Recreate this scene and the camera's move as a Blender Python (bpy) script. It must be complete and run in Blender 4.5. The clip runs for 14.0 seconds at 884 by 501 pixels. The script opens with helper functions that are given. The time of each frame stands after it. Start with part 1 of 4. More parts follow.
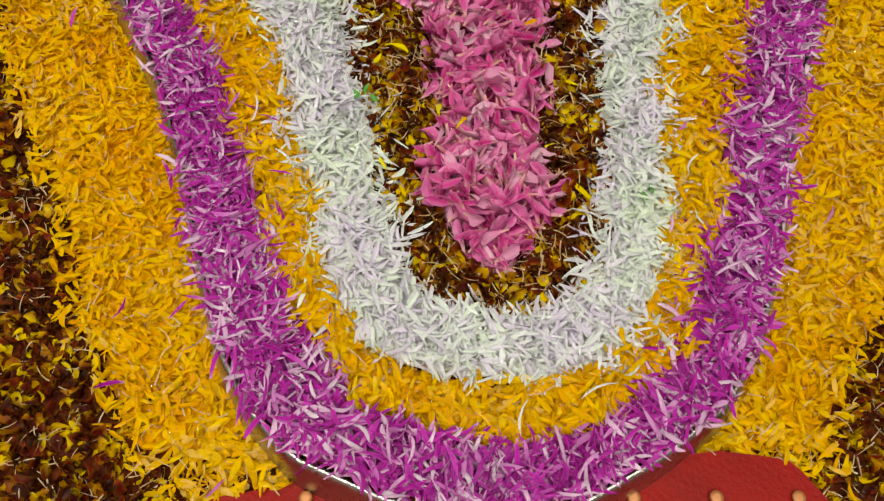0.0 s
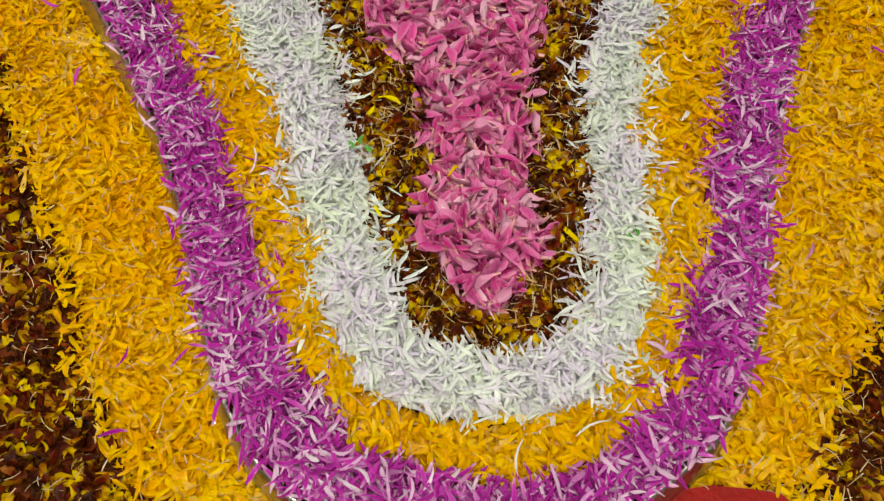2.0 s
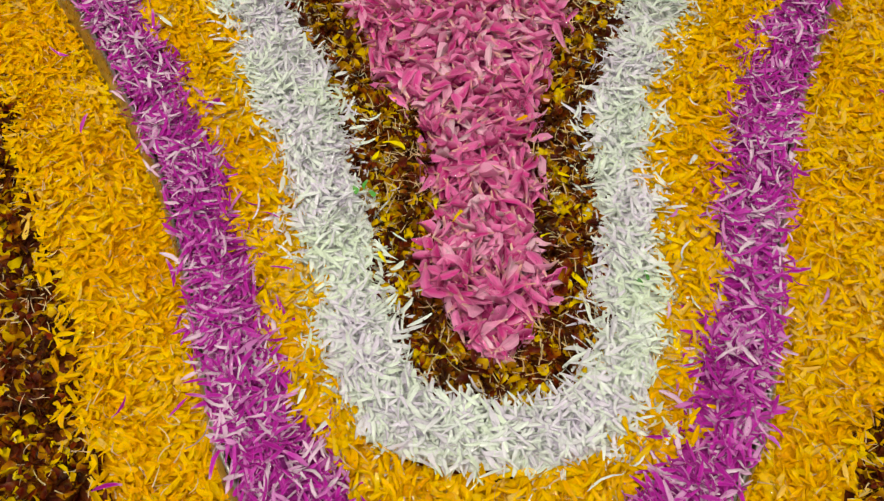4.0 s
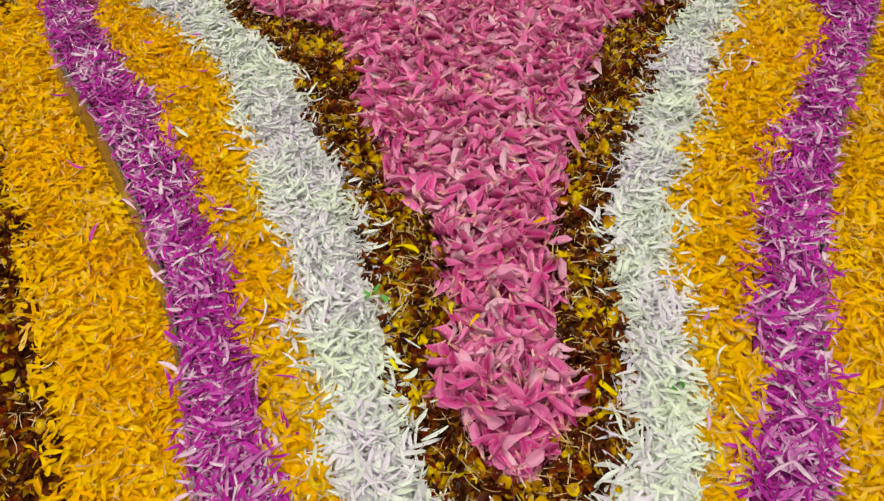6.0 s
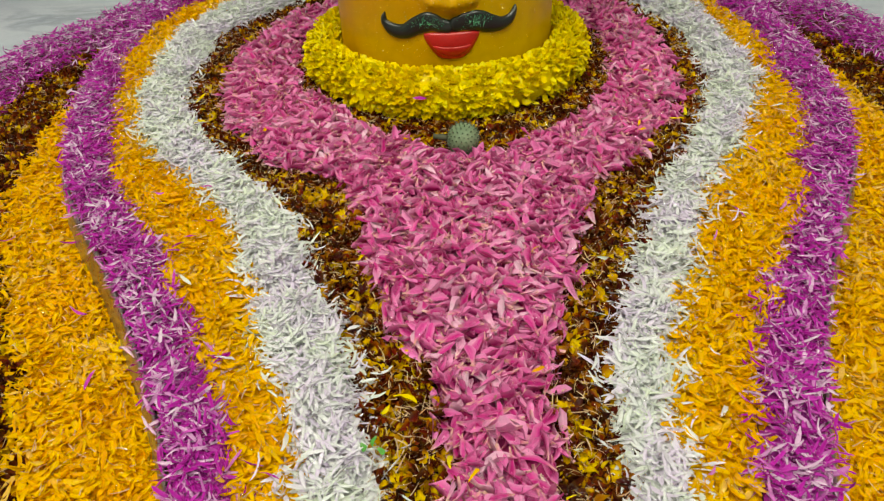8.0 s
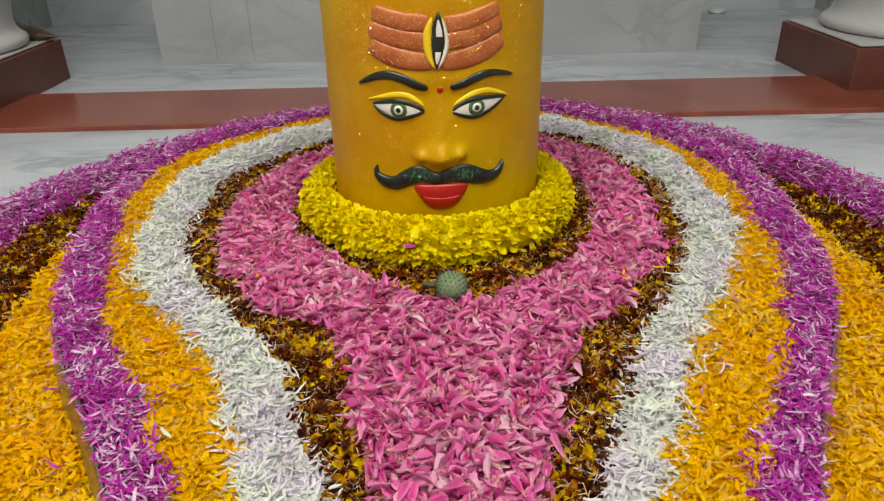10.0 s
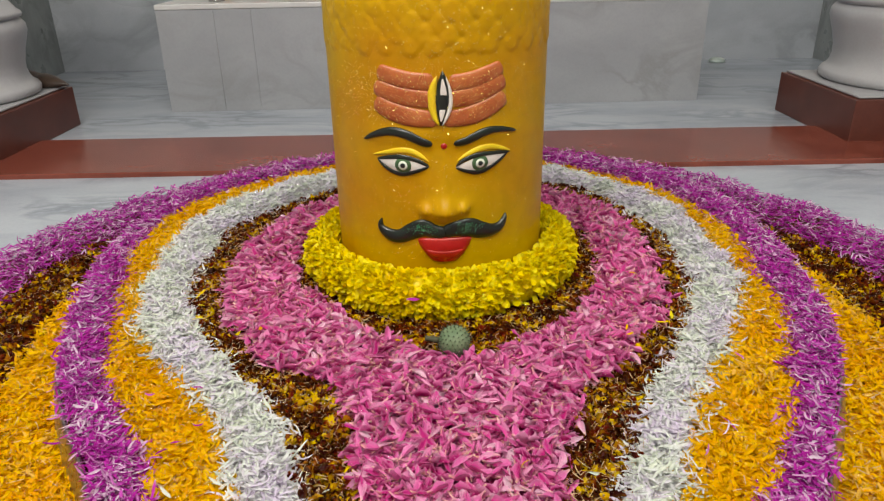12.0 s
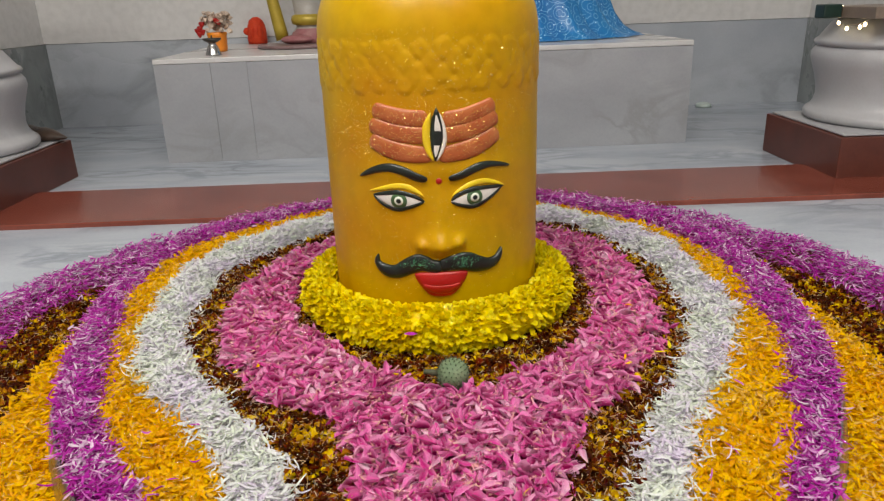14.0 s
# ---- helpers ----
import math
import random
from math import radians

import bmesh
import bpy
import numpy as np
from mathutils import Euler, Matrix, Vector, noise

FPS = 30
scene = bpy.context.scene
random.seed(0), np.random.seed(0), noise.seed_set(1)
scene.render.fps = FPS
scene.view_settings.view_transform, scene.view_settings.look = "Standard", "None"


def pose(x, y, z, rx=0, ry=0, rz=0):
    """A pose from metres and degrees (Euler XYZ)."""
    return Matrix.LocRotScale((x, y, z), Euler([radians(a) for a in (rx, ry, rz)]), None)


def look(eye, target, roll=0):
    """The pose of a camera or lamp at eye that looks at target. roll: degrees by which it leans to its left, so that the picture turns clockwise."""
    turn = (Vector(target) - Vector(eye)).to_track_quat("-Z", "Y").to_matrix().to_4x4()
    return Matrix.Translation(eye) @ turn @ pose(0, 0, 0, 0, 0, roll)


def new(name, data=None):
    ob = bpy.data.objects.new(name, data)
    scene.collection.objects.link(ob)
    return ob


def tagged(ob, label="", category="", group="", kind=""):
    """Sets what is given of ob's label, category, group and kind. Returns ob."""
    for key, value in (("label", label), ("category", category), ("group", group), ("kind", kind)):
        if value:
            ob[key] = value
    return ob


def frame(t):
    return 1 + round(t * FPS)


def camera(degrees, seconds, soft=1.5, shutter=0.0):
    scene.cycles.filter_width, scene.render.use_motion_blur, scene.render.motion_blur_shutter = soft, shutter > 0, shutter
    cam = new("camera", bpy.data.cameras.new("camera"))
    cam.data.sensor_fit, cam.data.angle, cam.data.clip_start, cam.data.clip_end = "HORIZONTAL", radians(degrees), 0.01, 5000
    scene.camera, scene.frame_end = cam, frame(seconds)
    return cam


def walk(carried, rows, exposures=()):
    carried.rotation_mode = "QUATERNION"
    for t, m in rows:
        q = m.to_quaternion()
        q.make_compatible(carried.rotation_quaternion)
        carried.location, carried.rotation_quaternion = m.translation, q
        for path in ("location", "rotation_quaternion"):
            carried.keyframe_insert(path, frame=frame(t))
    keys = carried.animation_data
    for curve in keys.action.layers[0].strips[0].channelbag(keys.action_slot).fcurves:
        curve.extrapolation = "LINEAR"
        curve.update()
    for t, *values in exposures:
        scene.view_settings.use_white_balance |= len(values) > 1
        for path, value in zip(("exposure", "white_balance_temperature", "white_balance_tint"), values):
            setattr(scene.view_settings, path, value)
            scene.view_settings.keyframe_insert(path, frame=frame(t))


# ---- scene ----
cam = camera(64.4, 14.0, soft=1.25)
PATH = [
    (0, (-0.009, -1.014, 0.42), (-0.002, -0.185, -1.4), 0.6),
    (0.5, (-0.01, -1.015, 0.423), (0.007, -0.161, -1.385), 0.7),
    (1, (-0.007, -1.015, 0.428), (0.006, -0.153, -1.377), 0.1),
    (1.5, (-0.008, -1.017, 0.435), (0.011, -0.122, -1.354), 0.3),
    (2, (-0.009, -1.017, 0.436), (0.015, -0.091, -1.336), 0.3),
    (4.3, (-0.007, -1.012, 0.424), (-0.003, 0.059, -1.264), -1.0),
    (4.5, (-0.009, -1.012, 0.421), (0.0, 0.085, -1.251), -1.1),
    (5, (-0.009, -1.008, 0.41), (-0.009, 0.168, -1.208), -1.3),
    (5.5, (-0.009, -1.009, 0.403), (-0.026, 0.231, -1.166), -1.9),
    (6, (-0.008, -1.007, 0.398), (-0.037, 0.314, -1.103), -2.6),
    (6.5, (-0.006, -1.005, 0.398), (-0.04, 0.386, -1.038), -2.8),
    (7, (-0.005, -1.005, 0.4), (-0.034, 0.442, -0.981), -2.7),
    (7.5, (-0.003, -1.004, 0.403), (-0.026, 0.513, -0.9), -3.0),
    (8, (-0.006, -1.004, 0.407), (-0.025, 0.583, -0.81), -2.2),
    (8.5, (-0.005, -1.001, 0.408), (-0.02, 0.638, -0.738), -1.7),
    (9, (-0.003, -0.999, 0.417), (-0.006, 0.699, -0.641), -1.5),
    (9.2, (-0.002, -1.001, 0.416), (0.0, 0.722, -0.599), -1.3),
    (11.3, (0.007, -0.99, 0.457), (0.016, 0.819, -0.394), -1.4),
    (11.5, (0.006, -1.003, 0.456), (0.011, 0.814, -0.381), -1.4),
    (12, (0.003, -0.994, 0.446), (0.001, 0.836, -0.361), -1.1),
    (12.5, (0.0, -0.999, 0.44), (0.001, 0.844, -0.338), -1.3),
    (13, (-0.002, -1.003, 0.437), (-0.001, 0.854, -0.307), -1.5),
    (13.5, (-0.002, -1.007, 0.431), (0.005, 0.864, -0.276), -1.8),
    (14, (0.001, -1.008, 0.428), (0.016, 0.876, -0.244), -2.0),
]
walk(cam, [(t, look(e, g, r)) for t, e, g, r in PATH], exposures=[(0, -0.24, 7150, 1), (4.5, -0.10, 7300, -2), (9, -0.03, 7100, 3), (14, 0.0, 6850, 11)])

# ---- world, lamps, exposure ----
world = bpy.data.worlds.new("world")
scene.world = world
world.use_nodes = True
world.node_tree.nodes["Background"].inputs[0].default_value = (0.8, 0.86, 1.0, 1)
world.node_tree.nodes["Background"].inputs[1].default_value = 0.25

FLOOR = -0.07
CEIL = 2.55


def area_lamp(name, m, sx, sy, watts, colour):
    d = bpy.data.lights.new(name, "AREA")
    d.shape, d.size, d.size_y, d.energy, d.color = "RECTANGLE", sx, sy, watts, colour
    ob = new(name, d)
    ob.matrix_world = m
    return ob


# x, y, watts and forward tilt of each tube, all unseen, added for light and glints
ADDED_TUBES = [(-0.95, -0.9, 42, 4), (0.75, -0.9, 30, 4), (-0.9, -2.0, 40, 20), (0.8, -2.0, 26, 20), (-0.5, 1.75, 1.5, 0)]
for tx, ty, watts, lean in ADDED_TUBES:
    area_lamp("tube_light", pose(tx, ty, CEIL - 0.09, lean), 1.2, 0.10, watts, (1.0, 0.97, 0.93))


# ---- materials ----
def mat(name):
    m = bpy.data.materials.new(name)
    m.use_nodes = True
    nt = m.node_tree
    return m, nt, nt.nodes["Principled BSDF"]


def node(nt, kind, **inputs):
    n = nt.nodes.new(kind)
    for k, v in inputs.items():
        n.inputs[k].default_value = v
    return n


def ramp(nt, fac, stops):
    r = nt.nodes.new("ShaderNodeValToRGB")
    e = r.color_ramp.elements
    while len(e) < len(stops):
        e.new(0.5)
    for i, (p, c) in enumerate(stops):
        e[i].position, e[i].color = p, (*c, 1)
    nt.links.new(fac, r.inputs[0])
    return r.outputs[0]


def mix(nt, fac, a, b, mode="MIX"):
    n = nt.nodes.new("ShaderNodeMix")
    n.data_type, n.blend_type = "RGBA", mode
    for sock, v in ((n.inputs[0], fac), (n.inputs[6], a), (n.inputs[7], b)):
        if isinstance(v, (int, float)):
            sock.default_value = v
        elif isinstance(v, tuple):
            sock.default_value = (*v, 1)
        else:
            nt.links.new(v, sock)
    return n.outputs[2]


def bump(nt, bsdf, height, strength, distance):
    b = node(nt, "ShaderNodeBump", Strength=strength, Distance=distance)
    nt.links.new(height, b.inputs["Height"])
    nt.links.new(b.outputs[0], bsdf.inputs["Normal"])


def petal_mat(name, stops, base, base_to, coat=0.75, rough=0.5, translucent=0.3, single=False, edge=None, rim=0.35, patch=0.3, patch_scale=11.0):
    """Petals: a hue for each petal, another colour at the stalk end, fine streaks along it, wet gloss."""
    m, nt, b = mat(name)
    if single:
        rnd = nt.nodes.new("ShaderNodeObjectInfo").outputs["Random"]
    else:
        rnd = nt.nodes.new("ShaderNodeNewGeometry").outputs["Random Per Island"]
    # neighbouring petals come from the same flowers: patches lean to one end of the hues
    tc = nt.nodes.new("ShaderNodeTexCoord")
    pn = node(nt, "ShaderNodeTexNoise", Scale=patch_scale, Detail=2.0)
    nt.links.new(tc.outputs["Object"], pn.inputs["Vector"])
    pr = node(nt, "ShaderNodeMapRange", **{"From Min": 0.3, "From Max": 0.7, "To Min": -patch, "To Max": patch})
    nt.links.new(pn.outputs[0], pr.inputs["Value"])
    ad = nt.nodes.new("ShaderNodeMath")
    ad.operation = "ADD"
    nt.links.new(rnd, ad.inputs[0])
    nt.links.new(pr.outputs[0], ad.inputs[1])
    hue = ramp(nt, ad.outputs[0], stops)
    at = nt.nodes.new("ShaderNodeAttribute")
    at.attribute_name = "along"
    f = node(nt, "ShaderNodeMapRange", **{"From Min": 0.0, "From Max": base_to, "To Min": 0.85, "To Max": 0.0})
    nt.links.new(at.outputs["Fac"], f.inputs["Value"])
    col = mix(nt, f.outputs[0], hue, base)
    ac = nt.nodes.new("ShaderNodeAttribute")
    ac.attribute_name = "across"
    vn = nt.nodes.new("ShaderNodeMath")
    vn.operation = "MULTIPLY"
    vn.inputs[1].default_value = 13.0
    nt.links.new(ac.outputs["Fac"], vn.inputs[0])
    vs = nt.nodes.new("ShaderNodeMath")
    vs.operation = "COSINE"
    nt.links.new(vn.outputs[0], vs.inputs[0])
    veins = ramp(nt, vs.outputs[0], [(0.0, (0.90, 0.90, 0.90)), (0.5, (1.0, 1.0, 1.0))])
    col = mix(nt, 0.7, col, veins, "MULTIPLY")
    if edge:
        ab = nt.nodes.new("ShaderNodeMath")
        ab.operation = "ABSOLUTE"
        nt.links.new(ac.outputs["Fac"], ab.inputs[0])
        g = node(nt, "ShaderNodeMapRange", **{"From Min": 0.35, "From Max": 1.0, "To Min": 0.0, "To Max": rim})
        nt.links.new(ab.outputs[0], g.inputs["Value"])
        col = mix(nt, g.outputs[0], col, edge)
    nz = node(nt, "ShaderNodeTexNoise", Scale=420.0, Detail=3.0)
    streak = ramp(nt, nz.outputs[0], [(0.3, (0.86, 0.86, 0.86)), (0.6, (1.0, 1.0, 1.0))])
    col = mix(nt, 0.8, col, streak, "MULTIPLY")
    nt.links.new(col, b.inputs["Base Color"])
    b.inputs["Roughness"].default_value = rough
    b.inputs["Specular IOR Level"].default_value = 0.05
    b.inputs["Coat Weight"].default_value = coat
    b.inputs["Coat Roughness"].default_value = 0.06
    bump(nt, b, nz.outputs[0], 0.6, 0.002)
    wet = node(nt, "ShaderNodeTexNoise", Scale=260.0, Detail=2.0)
    wb = node(nt, "ShaderNodeBump", Strength=0.35, Distance=0.003)
    nt.links.new(wet.outputs[0], wb.inputs["Height"])
    nt.links.new(wb.outputs[0], b.inputs["Coat Normal"])
    tr = nt.nodes.new("ShaderNodeBsdfTranslucent")
    nt.links.new(col, tr.inputs[0])
    ms = nt.nodes.new("ShaderNodeMixShader")
    ms.inputs[0].default_value = translucent
    nt.links.new(b.outputs[0], ms.inputs[1])
    nt.links.new(tr.outputs[0], ms.inputs[2])
    nt.links.new(ms.outputs[0], nt.nodes["Material Output"].inputs[0])
    return m


def both(name, *a, **k):
    return petal_mat(name, *a, **k), petal_mat(name + "_single", *a, single=True, **k)


WHITE = both("white_petal", [(0.0, (0.82, 0.73, 0.90)), (0.3, (0.85, 0.82, 0.90)), (0.5, (0.86, 0.88, 0.88)), (0.75, (0.85, 0.90, 0.85)), (1.0, (0.81, 0.89, 0.74))],
             (0.80, 0.85, 0.79), 0.25, translucent=0.3, patch=0.45)
PURPLE = both("purple_petal", [(0.0, (0.38, 0.003, 0.28)), (0.4, (0.50, 0.009, 0.38)), (0.60, (0.60, 0.04, 0.48)), (0.72, (0.68, 0.24, 0.61)), (0.84, (0.80, 0.54, 0.76)), (1.0, (0.84, 0.70, 0.82))],
              (0.70, 0.44, 0.62), 0.2, edge=(0.62, 0.12, 0.55), patch=0.16, patch_scale=16.0)
ORANGE = both("orange_petal", [(0.0, (0.92, 0.43, 0.0003)), (0.4, (0.96, 0.54, 0.0004)), (0.75, (0.97, 0.60, 0.0006)), (0.96, (0.97, 0.66, 0.001)), (1.0, (0.90, 0.56, 0.10))],
              (0.84, 0.40, 0.004), 0.25, translucent=0.34, edge=(0.96, 0.62, 0.002))
MAROON = both("maroon_petal", [(0.0, (0.030, 0.0012, 0.0006)), (0.35, (0.07, 0.003, 0.001)), (0.58, (0.18, 0.010, 0.001)), (0.64, (0.32, 0.08, 0.001)), (0.78, (0.50, 0.23, 0.002)), (0.92, (0.72, 0.42, 0.002)), (1.0, (0.90, 0.62, 0.003))],
              (0.16, 0.03, 0.003), 0.3, rough=0.4, coat=0.4, edge=(0.58, 0.28, 0.002), rim=0.1, patch=0.42, patch_scale=34.0)
PINK = both("pink_petal", [(0.0, (0.58, 0.018, 0.22)), (0.3, (0.79, 0.06, 0.36)), (0.65, (0.91, 0.20, 0.54)), (0.9, (0.95, 0.45, 0.68)), (1.0, (0.95, 0.64, 0.78))],
            (0.95, 0.74, 0.44), 0.34, coat=0.9, rough=0.4, translucent=0.3, edge=(0.90, 0.40, 0.66), rim=0.5, patch=0.25, patch_scale=30.0)
YELLOW = both("yellow_petal", [(0.0, (0.98, 0.70, 0.001)), (0.5, (0.99, 0.80, 0.002)), (1.0, (0.99, 0.88, 0.02))], (0.97, 0.74, 0.002), 0.3, translucent=0.28, rough=0.4)
THREAD = both("petal_stalk", [(0.0, (0.60, 0.34, 0.16)), (0.5, (0.78, 0.55, 0.34)), (1.0, (0.74, 0.56, 0.24))], (0.78, 0.6, 0.40), 0.3)


# a band's petal hue, darkened to put the shade between petals into it
def shaded_bed_mat(name, a, c):
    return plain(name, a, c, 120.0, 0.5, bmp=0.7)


def marble(name, light, dark, vein, scale=2.2, rough=0.22, veins=0.5):
    """White marble: broad grey clouds, soft slanting streaks, a few thin broken veins, fine grain."""
    m, nt, b = mat(name)
    tc = nt.nodes.new("ShaderNodeTexCoord")
    mp = nt.nodes.new("ShaderNodeMapping")
    mp.inputs["Rotation"].default_value = (0.5, 0.7, 0.55)
    mp.inputs["Scale"].default_value = (0.8, 2.2, 1.3)
    nt.links.new(tc.outputs["Object"], mp.inputs[0])
    n1 = node(nt, "ShaderNodeTexNoise", Scale=scale * 1.3, Detail=4.0, Roughness=0.55, Distortion=0.5)
    n2 = node(nt, "ShaderNodeTexNoise", Scale=scale * 1.7, Detail=5.0, Roughness=0.55, Distortion=0.8)
    n3 = node(nt, "ShaderNodeTexNoise", Scale=scale * 0.9, Detail=2.0)
    n4 = node(nt, "ShaderNodeTexNoise", Scale=140.0, Detail=3.0)
    for n in (n1, n2, n3):
        nt.links.new(mp.outputs[0], n.inputs["Vector"])
    nt.links.new(tc.outputs["Object"], n4.inputs["Vector"])
    col = mix(nt, ramp(nt, n1.outputs[0], [(0.36, (0, 0, 0)), (0.66, (1, 1, 1))]), light, dark)
    v = ramp(nt, n2.outputs[0], [(0.44, (0, 0, 0)), (0.495, (1, 1, 1)), (0.505, (1, 1, 1)), (0.58, (0, 0, 0))])
    p = ramp(nt, n3.outputs[0], [(0.42, (0, 0, 0)), (0.62, (veins, veins, veins))])
    k = nt.nodes.new("ShaderNodeMath")
    k.operation = "MULTIPLY"
    nt.links.new(v, k.inputs[0])
    nt.links.new(p, k.inputs[1])
    col = mix(nt, k.outputs[0], col, vein)
    col = mix(nt, 0.25, col, ramp(nt, n4.outputs[0], [(0.3, (0.82, 0.82, 0.82)), (0.6, (1, 1, 1))]), "MULTIPLY")
    nt.links.new(col, b.inputs["Base Color"])
    r = node(nt, "ShaderNodeMapRange", **{"To Min": rough, "To Max": rough + 0.18})
    nt.links.new(n1.outputs[0], r.inputs["Value"])
    nt.links.new(r.outputs[0], b.inputs["Roughness"])
    return m


def plain(name, a, c, scale, rough, metal=0.0, bmp=0.0, coat=0.0):
    """A surface of two close colours mixed by noise at two scales."""
    m, nt, b = mat(name)
    tc = nt.nodes.new("ShaderNodeTexCoord")
    n1 = node(nt, "ShaderNodeTexNoise", Scale=scale, Detail=5.0)
    n2 = node(nt, "ShaderNodeTexNoise", Scale=scale * 14, Detail=3.0)
    for n in (n1, n2):
        nt.links.new(tc.outputs["Object"], n.inputs["Vector"])
    col = mix(nt, ramp(nt, n1.outputs[0], [(0.35, (0, 0, 0)), (0.65, (1, 1, 1))]), a, c)
    col = mix(nt, 0.35, col, ramp(nt, n2.outputs[0], [(0.3, (0.7, 0.7, 0.7)), (0.6, (1, 1, 1))]), "MULTIPLY")
    nt.links.new(col, b.inputs["Base Color"])
    r = node(nt, "ShaderNodeMapRange", **{"To Min": rough * 0.8, "To Max": min(1.0, rough * 1.25)})
    nt.links.new(n2.outputs[0], r.inputs["Value"])
    nt.links.new(r.outputs[0], b.inputs["Roughness"])
    b.inputs["Metallic"].default_value = metal
    b.inputs["Specular IOR Level"].default_value = 0.5 if rough < 0.5 else 0.15
    b.inputs["Coat Weight"].default_value = coat
    if bmp:
        bump(nt, b, n2.outputs[0], bmp, 0.004)
    return m


FLOOR_MARBLE = marble("floor_marble", (0.41, 0.45, 0.50), (0.31, 0.345, 0.395), (0.20, 0.23, 0.27), 2.0, 0.14, 0.7)
# plinth front: same white marble as its top, darkened for the weaker light there
PLINTH_FRONT_SHADED = marble("plinth_front_shaded", (0.325, 0.338, 0.36), (0.275, 0.288, 0.308), (0.20, 0.205, 0.20), 2.6, 0.25, 0.45)
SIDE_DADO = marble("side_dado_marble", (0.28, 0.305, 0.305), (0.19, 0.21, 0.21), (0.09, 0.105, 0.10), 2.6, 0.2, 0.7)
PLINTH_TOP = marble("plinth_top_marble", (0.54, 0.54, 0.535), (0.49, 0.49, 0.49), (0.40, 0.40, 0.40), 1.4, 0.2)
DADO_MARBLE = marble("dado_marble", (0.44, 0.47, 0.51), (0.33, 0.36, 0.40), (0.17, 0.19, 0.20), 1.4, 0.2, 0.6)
WALL_TILE = plain("wall_tile_white", (0.64, 0.635, 0.625), (0.59, 0.585, 0.575), 2.0, 0.14)
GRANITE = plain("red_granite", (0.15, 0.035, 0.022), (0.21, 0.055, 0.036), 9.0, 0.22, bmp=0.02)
# the strip's granite again, its colour darkened for less light on upright sides
GRANITE_SHADED = plain("red_granite_shaded_side", (0.085, 0.022, 0.014), (0.12, 0.034, 0.022), 9.0, 0.35, bmp=0.02)
COLUMN_WHITE = marble("column_marble", (0.37, 0.375, 0.39), (0.33, 0.335, 0.35), (0.34, 0.34, 0.345), 2.4, 0.3)
STEEL = plain("worn_steel", (0.50, 0.49, 0.45), (0.36, 0.34, 0.30), 14.0, 0.28, metal=1.0, bmp=0.05)
# dark red-brown sheet: the shade in the gaps between petals, as colour
GAP_SHADE = plain("petal_gap_shade", (0.05, 0.005, 0.002), (0.16, 0.03, 0.004), 90.0, 0.5, bmp=0.7)
CEILING = plain("ceiling_paint", (0.78, 0.77, 0.74), (0.72, 0.71, 0.69), 1.5, 0.7)
LINGAM = plain("yellow_paint", (0.44, 0.200, 0.0004), (0.47, 0.300, 0.0008), 4.5, 0.34, bmp=0.02)
LINGAM.node_tree.nodes["Principled BSDF"].inputs["Specular IOR Level"].default_value = 0.22
CLOTH_RED = plain("red_cloth", (0.22, 0.004, 0.003), (0.17, 0.003, 0.002), 20.0, 0.6, bmp=0.3)


# ---- mesh helpers ----
def mesh_from(name, verts, faces, mats, smooth=False):
    me = bpy.data.meshes.new(name)
    me.from_pydata([tuple(v) for v in verts], [], [tuple(f) for f in faces])
    for m in mats if isinstance(mats, (list, tuple)) else [mats]:
        me.materials.append(m)
    if smooth:
        me.polygons.foreach_set("use_smooth", [True] * len(me.polygons))
    me.update()
    return me


def part(name, bm, material, parent=None, label=""):
    me = bpy.data.meshes.new(name)
    bmesh.ops.recalc_face_normals(bm, faces=bm.faces)
    bm.to_mesh(me)
    bm.free()
    for m in material if isinstance(material, (list, tuple)) else [material]:
        me.materials.append(m)
    ob = new(name, me)
    ob.parent = parent
    if label:
        ob["label"] = label
    return ob


def box(x0, x1, y0, y1, z0, z1, bevel=0.0, bm=None):
    own = bmesh.new()
    vs = bmesh.ops.create_cube(own, size=1.0)["verts"]
    for v in vs:
        v.co = Vector((x0 + (v.co.x + 0.5) * (x1 - x0), y0 + (v.co.y + 0.5) * (y1 - y0), z0 + (v.co.z + 0.5) * (z1 - z0)))
    if bevel:
        bmesh.ops.bevel(own, geom=own.edges[:], offset=bevel, segments=2, affect="EDGES", profile=0.6)
    if bm is None:
        return own
    tmp = bpy.data.meshes.new("t")
    own.to_mesh(tmp)
    own.free()
    bm.from_mesh(tmp)
    bpy.data.meshes.remove(tmp)
    return bm


def lathe(profile, seg=48, cx=0.0, cy=0.0, cap=True):
    """A turned body from (radius, height) pairs, bottom to top."""
    bm = bmesh.new()
    rings = []
    for r, z in profile:
        rings.append([bm.verts.new((cx + r * math.cos(2 * math.pi * i / seg), cy + r * math.sin(2 * math.pi * i / seg), z)) for i in range(seg)])
    for a, b in zip(rings, rings[1:]):
        for i in range(seg):
            f = bm.faces.new((a[i], a[(i + 1) % seg], b[(i + 1) % seg], b[i]))
            f.smooth = True
    if cap:
        bm.faces.new(rings[0][::-1])
        bm.faces.new(rings[-1])
    return bm


def empty(name, x, y, z):
    ob = new(name)
    ob.location = (x, y, z)
    ob.empty_display_size = 0.05
    return ob


def hold(parent, *kids):
    bpy.context.view_layer.update()
    for k in kids:
        k.parent = parent
        k.matrix_parent_inverse = parent.matrix_world.inverted()


